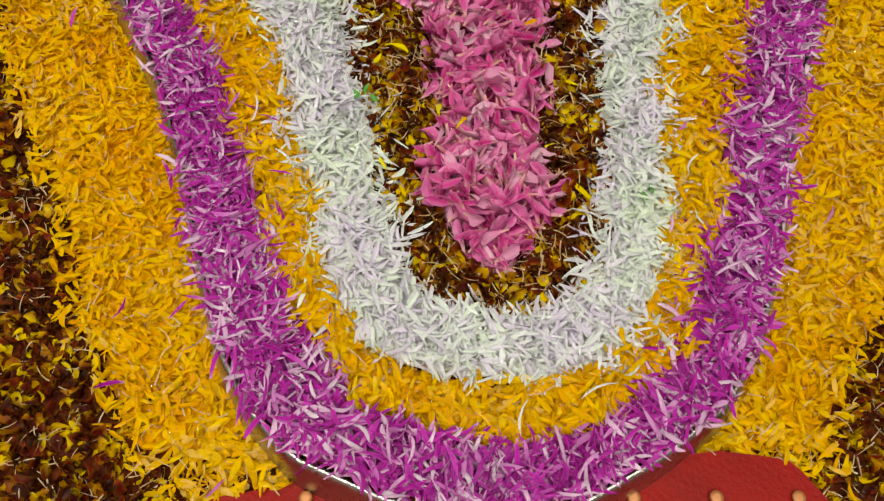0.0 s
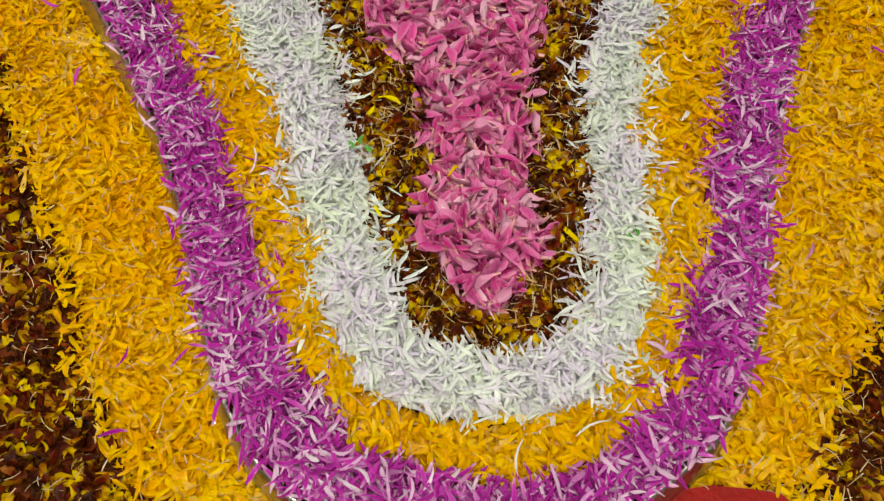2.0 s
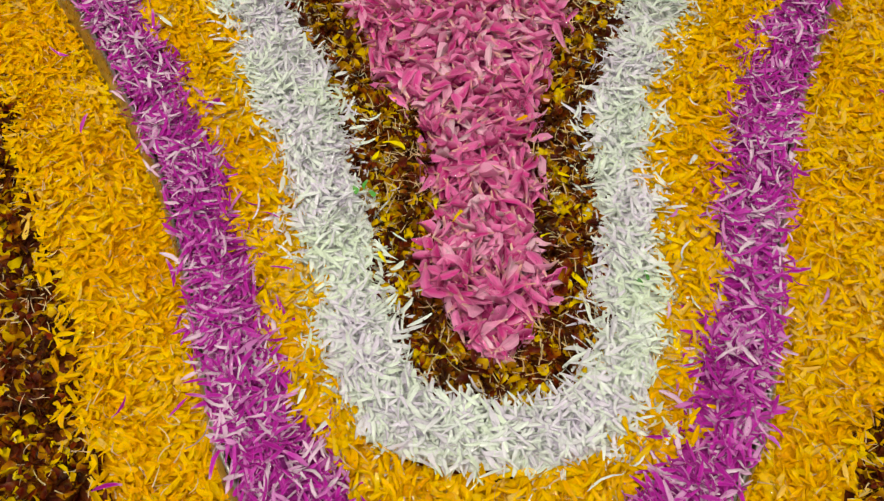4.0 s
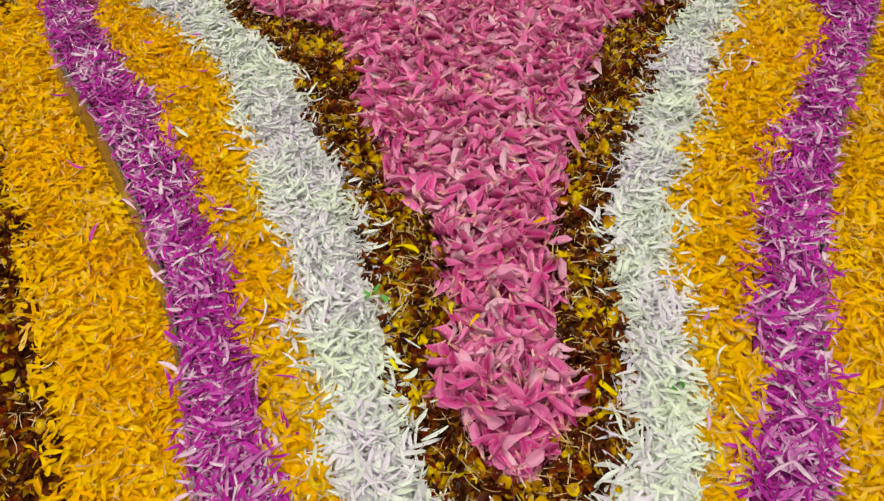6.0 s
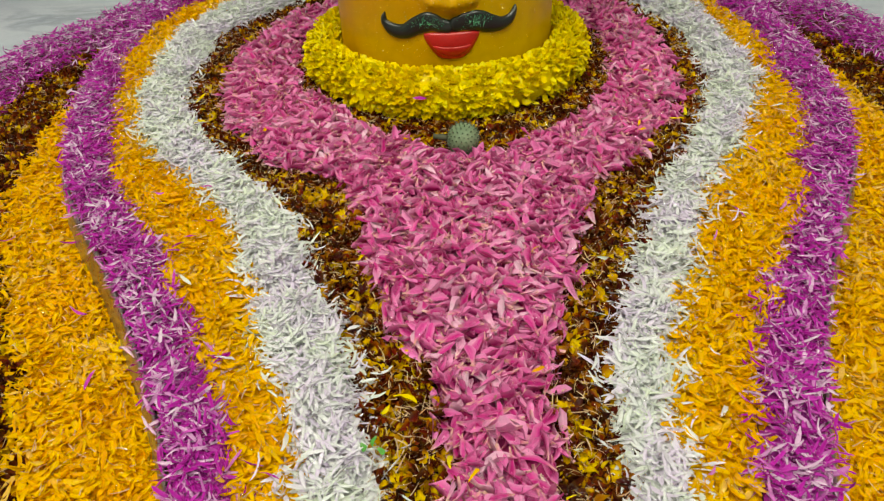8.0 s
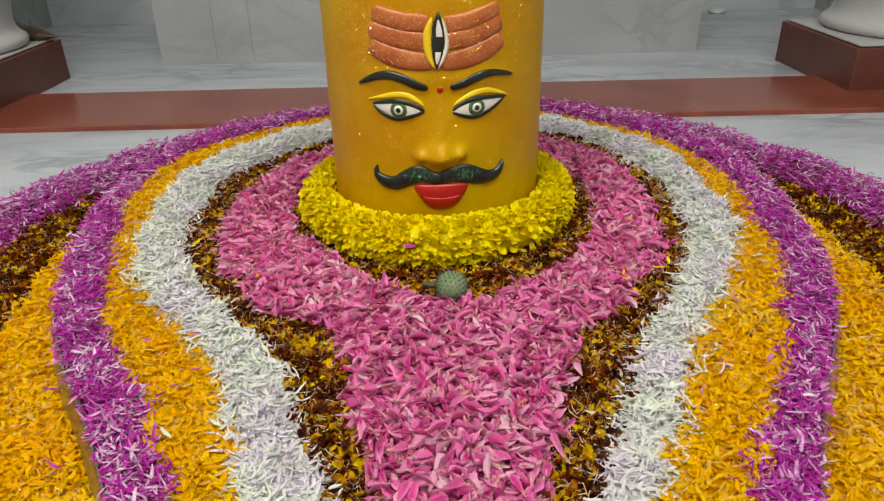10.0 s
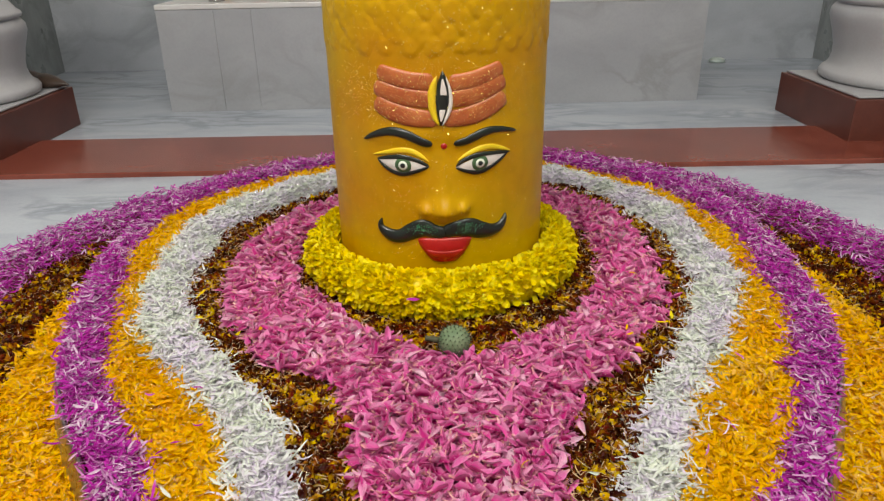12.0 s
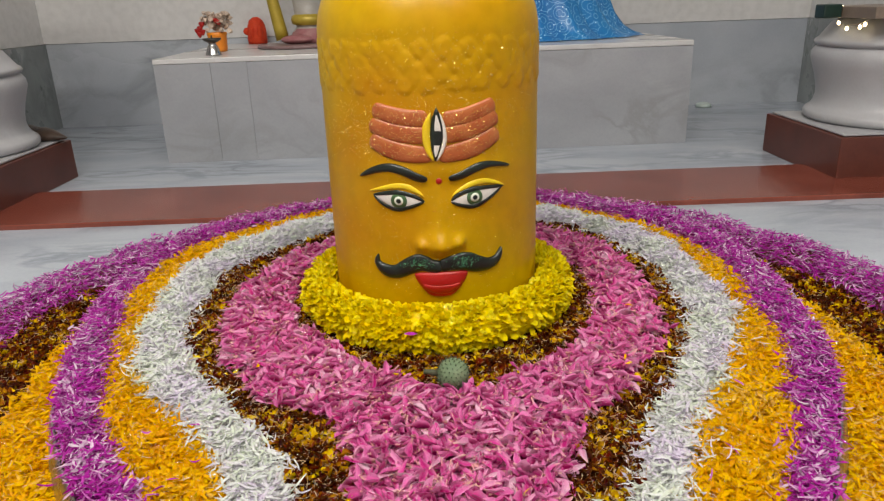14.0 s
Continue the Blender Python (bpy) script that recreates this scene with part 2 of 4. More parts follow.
# ---- structure: floor, walls, ceiling ----
tagged(part("floor", box(-3.4, 3.4, -3.4, 2.5, FLOOR - 0.08, FLOOR), FLOOR_MARBLE), "pale grey veined marble floor, polished and clean", "floor", kind="structure")
tagged(part("wall_back", box(-1.85, 1.85, 2.285, 2.5, 0.300, CEIL), WALL_TILE), "glossy off-white tiled wall above a marble dado", "wall", kind="structure")
tagged(part("dado_back", box(-1.85, 1.85, 2.27, 2.5, FLOOR, 0.298), DADO_MARBLE), "blue-grey veined marble dado along the wall foot", "dado", kind="structure")
for sx, nm in ((-1, "west"), (1, "east")):
    a, b = sorted((sx * 1.70, sx * 1.85))
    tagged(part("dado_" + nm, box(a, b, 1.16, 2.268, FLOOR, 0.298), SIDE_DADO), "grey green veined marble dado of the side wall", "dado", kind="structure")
    a, b = sorted((sx * 1.715, sx * 1.85))
    tagged(part("wall_niche_" + nm, box(a, b, 1.16, 2.283, 0.300, CEIL), WALL_TILE), "off-white tiled side wall of the shrine", "wall", kind="structure")
    # out of view from here on: walls added to enclose the lit room
    a, b = sorted((sx * 1.852, sx * 3.4))
    tagged(part("wall_front_" + nm, box(a, b, 1.16, 1.3, FLOOR, CEIL), WALL_TILE), "unseen off-white tiled wall added beside the shrine", "wall", kind="structure")
    a, b = sorted((sx * 3.4, sx * 3.55))
    tagged(part("wall_" + nm, box(a, b, -3.4, 1.3, FLOOR, CEIL), WALL_TILE), "unseen off-white tiled wall added to close the hall", "wall", kind="structure")
# south wall and ceiling are unseen as well, added to close the hall
tagged(part("wall_south", box(-3.55, 3.55, -3.55, -3.4, FLOOR, CEIL), WALL_TILE), "unseen off-white tiled wall added to close the hall", "wall", kind="structure")
tagged(part("ceiling", box(-3.55, 3.55, -3.55, 2.5, CEIL, CEIL + 0.1), CEILING), "unseen white plain ceiling added to close the hall", "ceiling", kind="structure")
tagged(part("threshold_strip", box(-1.70, 1.70, 0.655, 0.99, FLOOR - 0.02, FLOOR + 0.012, 0.003), GRANITE), "polished red-brown granite strip set across the floor", "floor strip", kind="structure")

# ---- plinth ----
plinth = tagged(empty("marble_plinth", 0, 1.4, FLOOR), "long low white marble altar plinth with grey veins", "plinth")
PLINTH_PARTS = [part("front_slab", box(a, c, 1.36 + o, 2.268, FLOOR, 0.2575, 0.0007), PLINTH_FRONT_SHADED) for a, c, o in ((-0.905, -0.7203, 0.0), (-0.7197, -0.6003, 0.0004), (-0.5997, 0.888, 0.0002))]
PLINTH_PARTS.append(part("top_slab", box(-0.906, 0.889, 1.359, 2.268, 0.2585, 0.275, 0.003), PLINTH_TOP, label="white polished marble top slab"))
hold(plinth, *PLINTH_PARTS)
plinth.matrix_basis = pose(-0.003, 1.44, FLOOR, 0, 0, 1.1)


# ---- columns ----
def column(cx, cy, x0, x1, y0, y1, slabbed):
    c = tagged(empty("column", cx, cy, FLOOR), "short bulbous white marble baluster on a red granite base", "column", "shrine columns")
    base = part("column_base", box(x0, x1, y0, y1, FLOOR, 0.05, 0.003), GRANITE_SHADED, label="red-brown granite clad base block")
    top = part("base_top", box(x0 + 0.012, x1 - 0.012, y0 + 0.012, y1 - 0.012, 0.052, 0.057, 0.002), COLUMN_WHITE)
    prof = [(0.236, 0.058), (0.244, 0.064), (0.246, 0.076), (0.24, 0.086), (0.23, 0.092), (0.222, 0.105), (0.217, 0.125), (0.219, 0.15), (0.226, 0.18), (0.236, 0.21), (0.243, 0.232), (0.242, 0.25),
            (0.234, 0.262), (0.226, 0.267), (0.236, 0.271), (0.24, 0.278), (0.236, 0.285), (0.228, 0.29), (0.214, 0.31), (0.2, 0.33), (0.19, 0.34), (0.186, 0.345)]
    if not slabbed:
        prof = prof + [(0.18, 0.36), (0.178, 0.40), (0.178, 0.90), (0.0, 0.901)]
    hold(c, base, top, part("shaft", lathe(prof, 64, cx, cy), COLUMN_WHITE, label="white bulbous marble shaft"))
    if slabbed:
        hold(c, part("top_slab", box(cx - 0.227, cx + 0.23, cy - 0.2, cy + 0.06, 0.346, 0.376, 0.003), BOARD, label="dull brown slab on top"))
    return c


BOARD = plain("brown_slab", (0.17, 0.13, 0.10), (0.22, 0.18, 0.14), 10.0, 0.45, bmp=0.1)
column(-1.408, 1.03, -1.69, -1.145, 0.76, 1.23, False)
column(1.365, 1.05, 1.080, 1.69, 0.815, 1.25, True)

# ---- tube fittings on the ceiling, out of view, added to go with the lamps ----
m, nt, b = mat("tube_glow")
b.inputs["Emission Color"].default_value = (1, 0.97, 0.93, 1)
b.inputs["Emission Strength"].default_value = 6.0
TUBE_GLOW = m
for tx, ty, watts, lean in ADDED_TUBES:
    t = tagged(empty("added_tube_fitting", tx, ty, CEIL), "unseen white tube fitting added on the ceiling for light", "ceiling light", "tube lights")
    hold(t, part("housing", box(tx - 0.62, tx + 0.62, ty - 0.04, ty + 0.04, CEIL - 0.04, CEIL - 0.002, 0.004), CEILING),
         part("tube", box(tx - 0.58, tx + 0.58, ty - 0.013, ty + 0.013, CEIL - 0.075, CEIL - 0.045, 0.008), TUBE_GLOW))


# ---- the flower-covered base: outlines as half-widths at stations along y ----
LATTICE = np.random.default_rng(404).uniform(-1, 1, (97, 97))


def lumps(x, y, cell, shift=0):
    """Smooth noise between -1 and 1, with lumps of about one cell."""
    u, v = np.asarray(x) / cell + shift * 7.31, np.asarray(y) / cell + shift * 3.77
    i, j = np.floor(u).astype(int), np.floor(v).astype(int)
    a, b = u - i, v - j
    a, b = a * a * (3 - 2 * a), b * b * (3 - 2 * b)
    g = lambda p, q: LATTICE[p % 97, q % 97]
    return (g(i, j) * (1 - a) + g(i + 1, j) * a) * (1 - b) + (g(i, j + 1) * (1 - a) + g(i + 1, j + 1) * a) * b


class Outline:
    def __init__(self, y0, rows, y1, wobble=0.0):
        self.wobble = wobble
        ys = [y0] + [r[0] for r in rows] + [y1]
        m0, m1 = (rows[0][1] + rows[0][2]) / 2, (rows[-1][1] + rows[-1][2]) / 2
        self.y = np.array(ys)
        self.l = np.array([m0] + [r[1] for r in rows] + [m1])
        self.r = np.array([m0] + [r[2] for r in rows] + [m1])

    def span(self, y):
        return np.interp(y, self.y, self.l), np.interp(y, self.y, self.r)

    def depth(self, x, y):
        """About how far inside the outline a point lies (negative: outside)."""
        l, r = self.span(y)
        d = np.minimum(x - l, r - x) * 0.85
        if self.wobble:
            k = len(self.y) + self.y[0]
            d = d + self.wobble * (lumps(x, y, 0.030, k) + 0.7 * lumps(x, y, 0.011, k + 5))
        return np.minimum(d, np.minimum(y - self.y[0], self.y[-1] - y) + 0.004)

    def loop(self, n=90):
        ys = self.y[0] + (self.y[-1] - self.y[0]) * (0.5 - 0.5 * np.cos(np.linspace(0, math.pi, n)))
        l, r = self.span(ys)
        return [(a, b) for a, b in zip(r, ys)] + [(a, b) for a, b in zip(l[::-1], ys[::-1])][1:-1]


P_OUT = Outline(-0.985, [(-0.975, -0.035, 0.075), (-0.95, -0.095, 0.122), (-0.92, -0.125, 0.165), (-0.88, -0.148, 0.193), (-0.81, -0.172, 0.221), (-0.74, -0.194, 0.241),
                         (-0.67, -0.222, 0.266), (-0.6, -0.258, 0.295), (-0.53, -0.299, 0.330), (-0.45, -0.349, 0.374), (-0.38, -0.400, 0.418), (-0.3, -0.447, 0.462),
                         (-0.2, -0.486, 0.5), (-0.1, -0.515, 0.522), (0.0, -0.535, 0.535), (0.1, -0.54, 0.54), (0.2, -0.535, 0.535), (0.3, -0.508, 0.508), (0.4, -0.44, 0.44), (0.5, -0.33, 0.33), (0.57, -0.19, 0.19)], 0.605, 0.002)
P_IN = Outline(-0.946, [(-0.94, 0.0, 0.075), (-0.925, -0.056, 0.1), (-0.897, -0.078, 0.137), (-0.86, -0.104, 0.158), (-0.8, -0.13, 0.177), (-0.737, -0.149, 0.197), (-0.67, -0.174, 0.218),
                        (-0.6, -0.21, 0.243), (-0.53, -0.25, 0.282), (-0.45, -0.292, 0.334), (-0.38, -0.345, 0.368), (-0.3, -0.39, 0.405), (-0.2, -0.43, 0.45), (-0.1, -0.462, 0.456),
                        (0.0, -0.487, 0.483), (0.09, -0.5, 0.482), (0.185, -0.495, 0.47), (0.28, -0.464, 0.44), (0.37, -0.40, 0.38), (0.5, -0.24, 0.23)], 0.56, 0.006)
W_OUT = Outline(-0.91, [(-0.905, 0.0, 0.07), (-0.9, -0.029, 0.091), (-0.885, -0.058, 0.107), (-0.853, -0.077, 0.126), (-0.8, -0.091, 0.143), (-0.747, -0.106, 0.148), (-0.69, -0.12, 0.154),
                        (-0.62, -0.147, 0.162), (-0.55, -0.178, 0.19), (-0.48, -0.2, 0.228), (-0.42, -0.226, 0.255), (-0.36, -0.262, 0.282), (-0.31, -0.308, 0.316), (-0.266, -0.350, 0.342),
                        (-0.195, -0.395, 0.385), (-0.1, -0.426, 0.425), (0.0, -0.438, 0.436), (0.1, -0.445, 0.432), (0.19, -0.43, 0.426), (0.257, -0.399, 0.395), (0.36, -0.32, 0.321), (0.43, -0.23, 0.25)], 0.49, 0.0065)
W_IN = Outline(-0.866, [(-0.864, 0.01, 0.056), (-0.855, -0.015, 0.078), (-0.84, -0.034, 0.09), (-0.8, -0.042, 0.1), (-0.75, -0.055, 0.106), (-0.69, -0.066, 0.112), (-0.61, -0.092, 0.122),
                        (-0.55, -0.113, 0.142), (-0.5, -0.13, 0.165), (-0.43, -0.157, 0.195), (-0.38, -0.185, 0.218), (-0.31, -0.243, 0.26), (-0.25, -0.289, 0.293), (-0.2, -0.318, 0.318),
                        (-0.12, -0.355, 0.353), (0.0, -0.373, 0.37), (0.05, -0.372, 0.372), (0.13, -0.365, 0.355), (0.23, -0.31, 0.324), (0.34, -0.212, 0.26)], 0.405, 0.0055)
K_OUT = Outline(-0.84, [(-0.838, 0.022, 0.03), (-0.825, 0.01, 0.042), (-0.81, 0.004, 0.05), (-0.796, -0.002, 0.07), (-0.775, -0.02, 0.08), (-0.76, -0.012, 0.06), (-0.74, -0.008, 0.063),
                        (-0.69, -0.01, 0.066), (-0.62, -0.022, 0.071), (-0.59, -0.05, 0.08), (-0.53, -0.072, 0.096), (-0.48, -0.078, 0.112), (-0.42, -0.09, 0.127), (-0.36, -0.11, 0.152),
                        (-0.33, -0.14, 0.18), (-0.3, -0.203, 0.215), (-0.25, -0.236, 0.245), (-0.2, -0.272, 0.286), (-0.1, -0.311, 0.312), (0.0, -0.318, 0.326), (0.07, -0.314, 0.325), (0.2, -0.268, 0.296), (0.3, -0.17, 0.22)], 0.36, 0.0055)
K_IN = Outline(-0.3, [(-0.294, 0.0, 0.04), (-0.27, -0.04, 0.08), (-0.246, -0.07, 0.117), (-0.18, -0.133, 0.187), (-0.1, -0.2, 0.22), (0.0, -0.228, 0.24), (0.09, -0.22, 0.242), (0.17, -0.15, 0.17)], 0.22, 0.006)
OB = Outline(-1.12, [(-1.0, -0.16, 0.222), (-0.974, -0.179, 0.24), (-0.94, -0.211, 0.252), (-0.9, -0.238, 0.268), (-0.848, -0.268, 0.31), (-0.785, -0.286, 0.35), (-0.726, -0.321, 0.385),
                    (-0.66, -0.351, 0.415), (-0.6, -0.385, 0.445), (-0.56, -0.402, 0.46), (-0.49, -0.45, 0.495), (-0.4, -0.5, 0.535), (-0.3, -0.54, 0.575), (-0.2, -0.572, 0.6), (-0.1, -0.585, 0.607),
                    (0.0, -0.583, 0.602), (0.1, -0.56, 0.57), (0.15, -0.545, 0.545)], 0.5, 0.009)
B_OUT = Outline(-1.16, [(-1.1, -0.3, 0.33), (-1.0, -0.33, 0.37), (-0.9, -0.37, 0.405), (-0.8, -0.42, 0.46), (-0.66, -0.49, 0.535), (-0.5, -0.57, 0.605), (-0.3, -0.65, 0.675), (-0.2, -0.675, 0.692),
                       (-0.02, -0.683, 0.696), (0.07, -0.685, 0.69), (0.13, -0.663, 0.666), (0.2, -0.637, 0.641), (0.25, -0.585, 0.59), (0.3, -0.51, 0.51)], 0.5, 0.007)
O_OUT = Outline(-1.2, [(-1.12, -0.4, 0.43), (-1.0, -0.45, 0.48), (-0.8, -0.54, 0.57), (-0.5, -0.68, 0.71), (-0.2, -0.77, 0.79), (0.0, -0.79, 0.805), (0.157, -0.784, 0.805), (0.233, -0.768, 0.774),
                       (0.31, -0.734, 0.745), (0.434, -0.66, 0.665), (0.52, -0.58, 0.6), (0.62, -0.48, 0.49), (0.7, -0.37, 0.37), (0.765, -0.25, 0.25)], 0.80, 0.005)

# the raised spouted base under the petals, with a steel skirt
SLAB_TOP = -0.012
loop = P_OUT.loop(110)
n = len(loop)
base_thing = tagged(empty("spouted_base", 0, 0, FLOOR), "low spouted steel-edged base heaped with flower petals", "altar base")
bm = bmesh.new()
top = [bm.verts.new((x, y, SLAB_TOP)) for x, y in loop]
bm.faces.new(top)
low = [bm.verts.new((x, y, SLAB_TOP - 0.01)) for x, y in loop]
for i in range(n):
    bm.faces.new((top[i], top[(i + 1) % n], low[(i + 1) % n], low[i]))
bed = part("petal_bed", bm, GAP_SHADE, label="dark underlayer of the flowers, coloured as shade between petals")
bm = bmesh.new()
rings = []
for off, z in ((0.0015, SLAB_TOP - 0.004), (0.0015, SLAB_TOP), (0.003, SLAB_TOP + 0.0015), (0.005, SLAB_TOP), (0.0085, SLAB_TOP - 0.006), (0.014, FLOOR + 0.024), (0.02, FLOOR)):
    ring = []
    for i, (x, y) in enumerate(loop):
        a, c = loop[i - 1], loop[(i + 1) % n]
        d = Vector((c[1] - a[1], a[0] - c[0]))
        d.normalize()
        ring.append(bm.verts.new((x + d.x * off, y + d.y * off, z)))
    rings.append(ring)
for a, c in zip(rings, rings[1:]):
    for i in range(n):
        bm.faces.new((a[i], a[(i + 1) % n], c[(i + 1) % n], c[i])).smooth = True
skirt = part("steel_rim", bm, STEEL, label="worn steel rim round the base")
hold(base_thing, bed, skirt)
for nm, outer in (("outer_petal_bed", O_OUT),):
    lp = outer.loop(80)
    bm = bmesh.new()
    lo = [bm.verts.new((x, y, FLOOR + 0.001)) for x, y in lp]
    hi = [bm.verts.new((x * 0.985, y * 0.985, FLOOR + 0.006)) for x, y in lp]
    bm.faces.new(hi)
    for i in range(len(lp)):
        bm.faces.new((lo[i], lo[(i + 1) % len(lp)], hi[(i + 1) % len(lp)], hi[i]))
    tagged(part("petal_underlayer", bm, GAP_SHADE), "thin dark floor underlayer, coloured as shade between the petals", "petals", kind="stuff")

# ---- red cloth in front of the spout ----
CLOTH = Outline(-1.45, [(-1.4, -0.42, 0.42), (-1.05, -0.3, 0.31), (-0.985, -0.2, 0.245), (-0.974, -0.165, 0.238), (-0.966, -0.12, 0.232), (-0.955, -0.06, 0.224), (-0.948, 0.13, 0.216)], -0.943)

# ---- petals ----
U = np.array([0.0, 0.25, 0.55, 0.82, 1.0])
FACES = np.array([(r * 3 + c, r * 3 + c + 1, r * 3 + c + 4, r * 3 + c + 3) for r in range(4) for c in range(2)])


def petal_shape(N, rng, length, width, prof, bend, channel, curl=0.5, notch=0.0):
    """N petals along +x from their stalk end: 15 points each."""
    L = rng.uniform(*length, N)
    W = rng.uniform(*width, N)
    B = rng.uniform(*bend, N)
    C = rng.uniform(*channel, N)
    T = rng.uniform(-curl, curl, N)
    v = np.zeros((N, 5, 3, 3))
    side = np.array([-0.5, 0.0, 0.5])
    sway = rng.uniform(-0.22, 0.22, N)
    for i, u in enumerate(U):
        for j, s in enumerate(side):
            w = W * prof[i] * s * rng.uniform(0.8, 1.2, N)
            tw = T * (u - 0.4)
            v[:, i, j, 0] = (u - 0.5) * L
            v[:, i, j, 1] = w * np.cos(tw) + sway * L * (u - 0.5) ** 2 * 2
            v[:, i, j, 2] = w * np.sin(tw) + abs(s) * 2 * C * W * prof[i] + B * L * (u - 0.45) ** 2 + curl * W * rng.normal(0, 0.10, N)
    v[:, 4, 1, 0] -= notch * L * rng.uniform(-0.6, 1.0, N)
    return v.reshape(N, 15, 3)


def turn(v, yaw, pitch, roll):
    cy, sy, cp, sp, cr, sr = np.cos(yaw), np.sin(yaw), np.cos(pitch), np.sin(pitch), np.cos(roll), np.sin(roll)
    x, y, z = v[..., 0], v[..., 1], v[..., 2]
    e = lambda a: a[:, None]
    y, z = y * e(cr) - z * e(sr), y * e(sr) + z * e(cr)
    x, z = x * e(cp) - z * e(sp), x * e(sp) + z * e(cp)
    x, y = x * e(cy) - y * e(sy), x * e(sy) + y * e(cy)
    return np.stack((x, y, z), -1)


def petal_mesh(name, v, material):
    N = len(v)
    me = bpy.data.meshes.new(name)
    me.vertices.add(N * 15)
    me.vertices.foreach_set("co", v.reshape(-1).astype(np.float32))
    idx = (FACES[None] + (np.arange(N) * 15)[:, None, None]).reshape(-1)
    me.loops.add(len(idx))
    me.loops.foreach_set("vertex_index", idx.astype(np.int32))
    k = len(idx) // 4
    me.polygons.add(k)
    me.polygons.foreach_set("loop_start", np.arange(0, k * 4, 4, dtype=np.int32))
    me.polygons.foreach_set("use_smooth", np.ones(k, dtype=bool))
    at = me.attributes.new("along", "FLOAT", "POINT")
    at.data.foreach_set("value", np.tile(np.repeat(U, 3), N).astype(np.float32))
    ac = me.attributes.new("across", "FLOAT", "POINT")
    ac.data.foreach_set("value", np.tile(np.array([-1.0, 0.0, 1.0] * 5), N).astype(np.float32))
    me.materials.append(material)
    me.update(calc_edges=True)
    me.validate()
    return me


KINDS = {
    # length, width, widths along it, bend, channel, curl, notch; then tilt and how far neighbours lie alike
    "aster": (((0.010, 0.024), (0.0015, 0.0036), (0.4, 0.75, 1.0, 0.85, 0.22), (-0.8, 1.0), (-0.1, 0.35), 1.1, 0.06), 0.55, 0.55),
    "marigold": (((0.009, 0.019), (0.0022, 0.0050), (0.3, 0.65, 0.95, 1.0, 0.45), (-0.7, 0.9), (-0.3, 0.5), 1.1, 0.06), 0.62, 0.5),
    "french": (((0.006, 0.014), (0.0034, 0.0082), (0.2, 0.6, 1.0, 1.0, 0.6), (-1.4, 1.6), (-0.7, 0.9), 1.6, 0.08), 0.9, 0.3),
    "broad": (((0.016, 0.031), (0.0042, 0.0088), (0.18, 0.44, 0.95, 0.86, 0.20), (-0.6, 1.1), (0.3, 1.2), 0.9, -0.04), 0.62, 0.75),
    "thread": (((0.007, 0.016), (0.0006, 0.0011), (1.0, 0.95, 0.8, 0.6, 0.4), (-0.9, 0.9), (0.0, 0.1), 0.3, 0.0), 0.5, 0.0),
}


def scatter(seed, kind, per_m2, outer, inner, z0, thick, mound=0.0, rag=0.006, avoid=None, rag_out=None, gap=0.0, under=0.0):
    """Petals strewn between two outlines, heaped towards the middle of the band."""
    rng = np.random.default_rng(seed)
    form, tilt, alike = KINDS[kind]
    y0, y1 = outer.y[0], outer.y[-1]
    x0, x1 = outer.l.min(), outer.r.max()
    N = int(per_m2 * (1 - under) * (y1 - y0) * (x1 - x0))
    x, y = rng.uniform(x0, x1, N), rng.uniform(y0, y1, N)
    d = outer.depth(x, y)
    keep = d > rng.normal(0, rag if rag_out is None else rag_out, N)
    if inner is not None:
        di = -inner.depth(x, y) - gap
        keep &= di > rng.normal(0, rag, N)
        d = np.minimum(d, di)
    if avoid is not None:
        keep &= avoid.depth(x, y) < 0.004
    x, y, d = x[keep], y[keep], d[keep]
    N = len(x)
    layer = rng.uniform(under, 1, N)
    z = z0 + layer * thick + mound * np.sqrt(np.clip(d / 0.03, 0, 1)) * (0.35 + 0.65 * layer)
    z = z + (0.35 * mound + 0.0012) * lumps(x, y, 0.017, seed)
    v = petal_shape(N, rng, *form)
    yaw = np.where(rng.uniform(0, 1, N) < alike, 5.0 * lumps(x, y, 0.028, seed + 2) + 6.283 * (seed % 3) / 3 + rng.normal(0, 0.5, N), rng.uniform(0, 6.283, N))
    v = turn(v, yaw, rng.normal(0, tilt * 0.55, N) * (0.4 + layer * 0.7), rng.normal(0, tilt, N))
    v += np.stack((x, y, z), -1)[:, None, :]
    low = v[..., 2].min(1)
    v[..., 2] += np.clip(z0 + 0.0015 - low, 0, None)[:, None]
    return v, layer


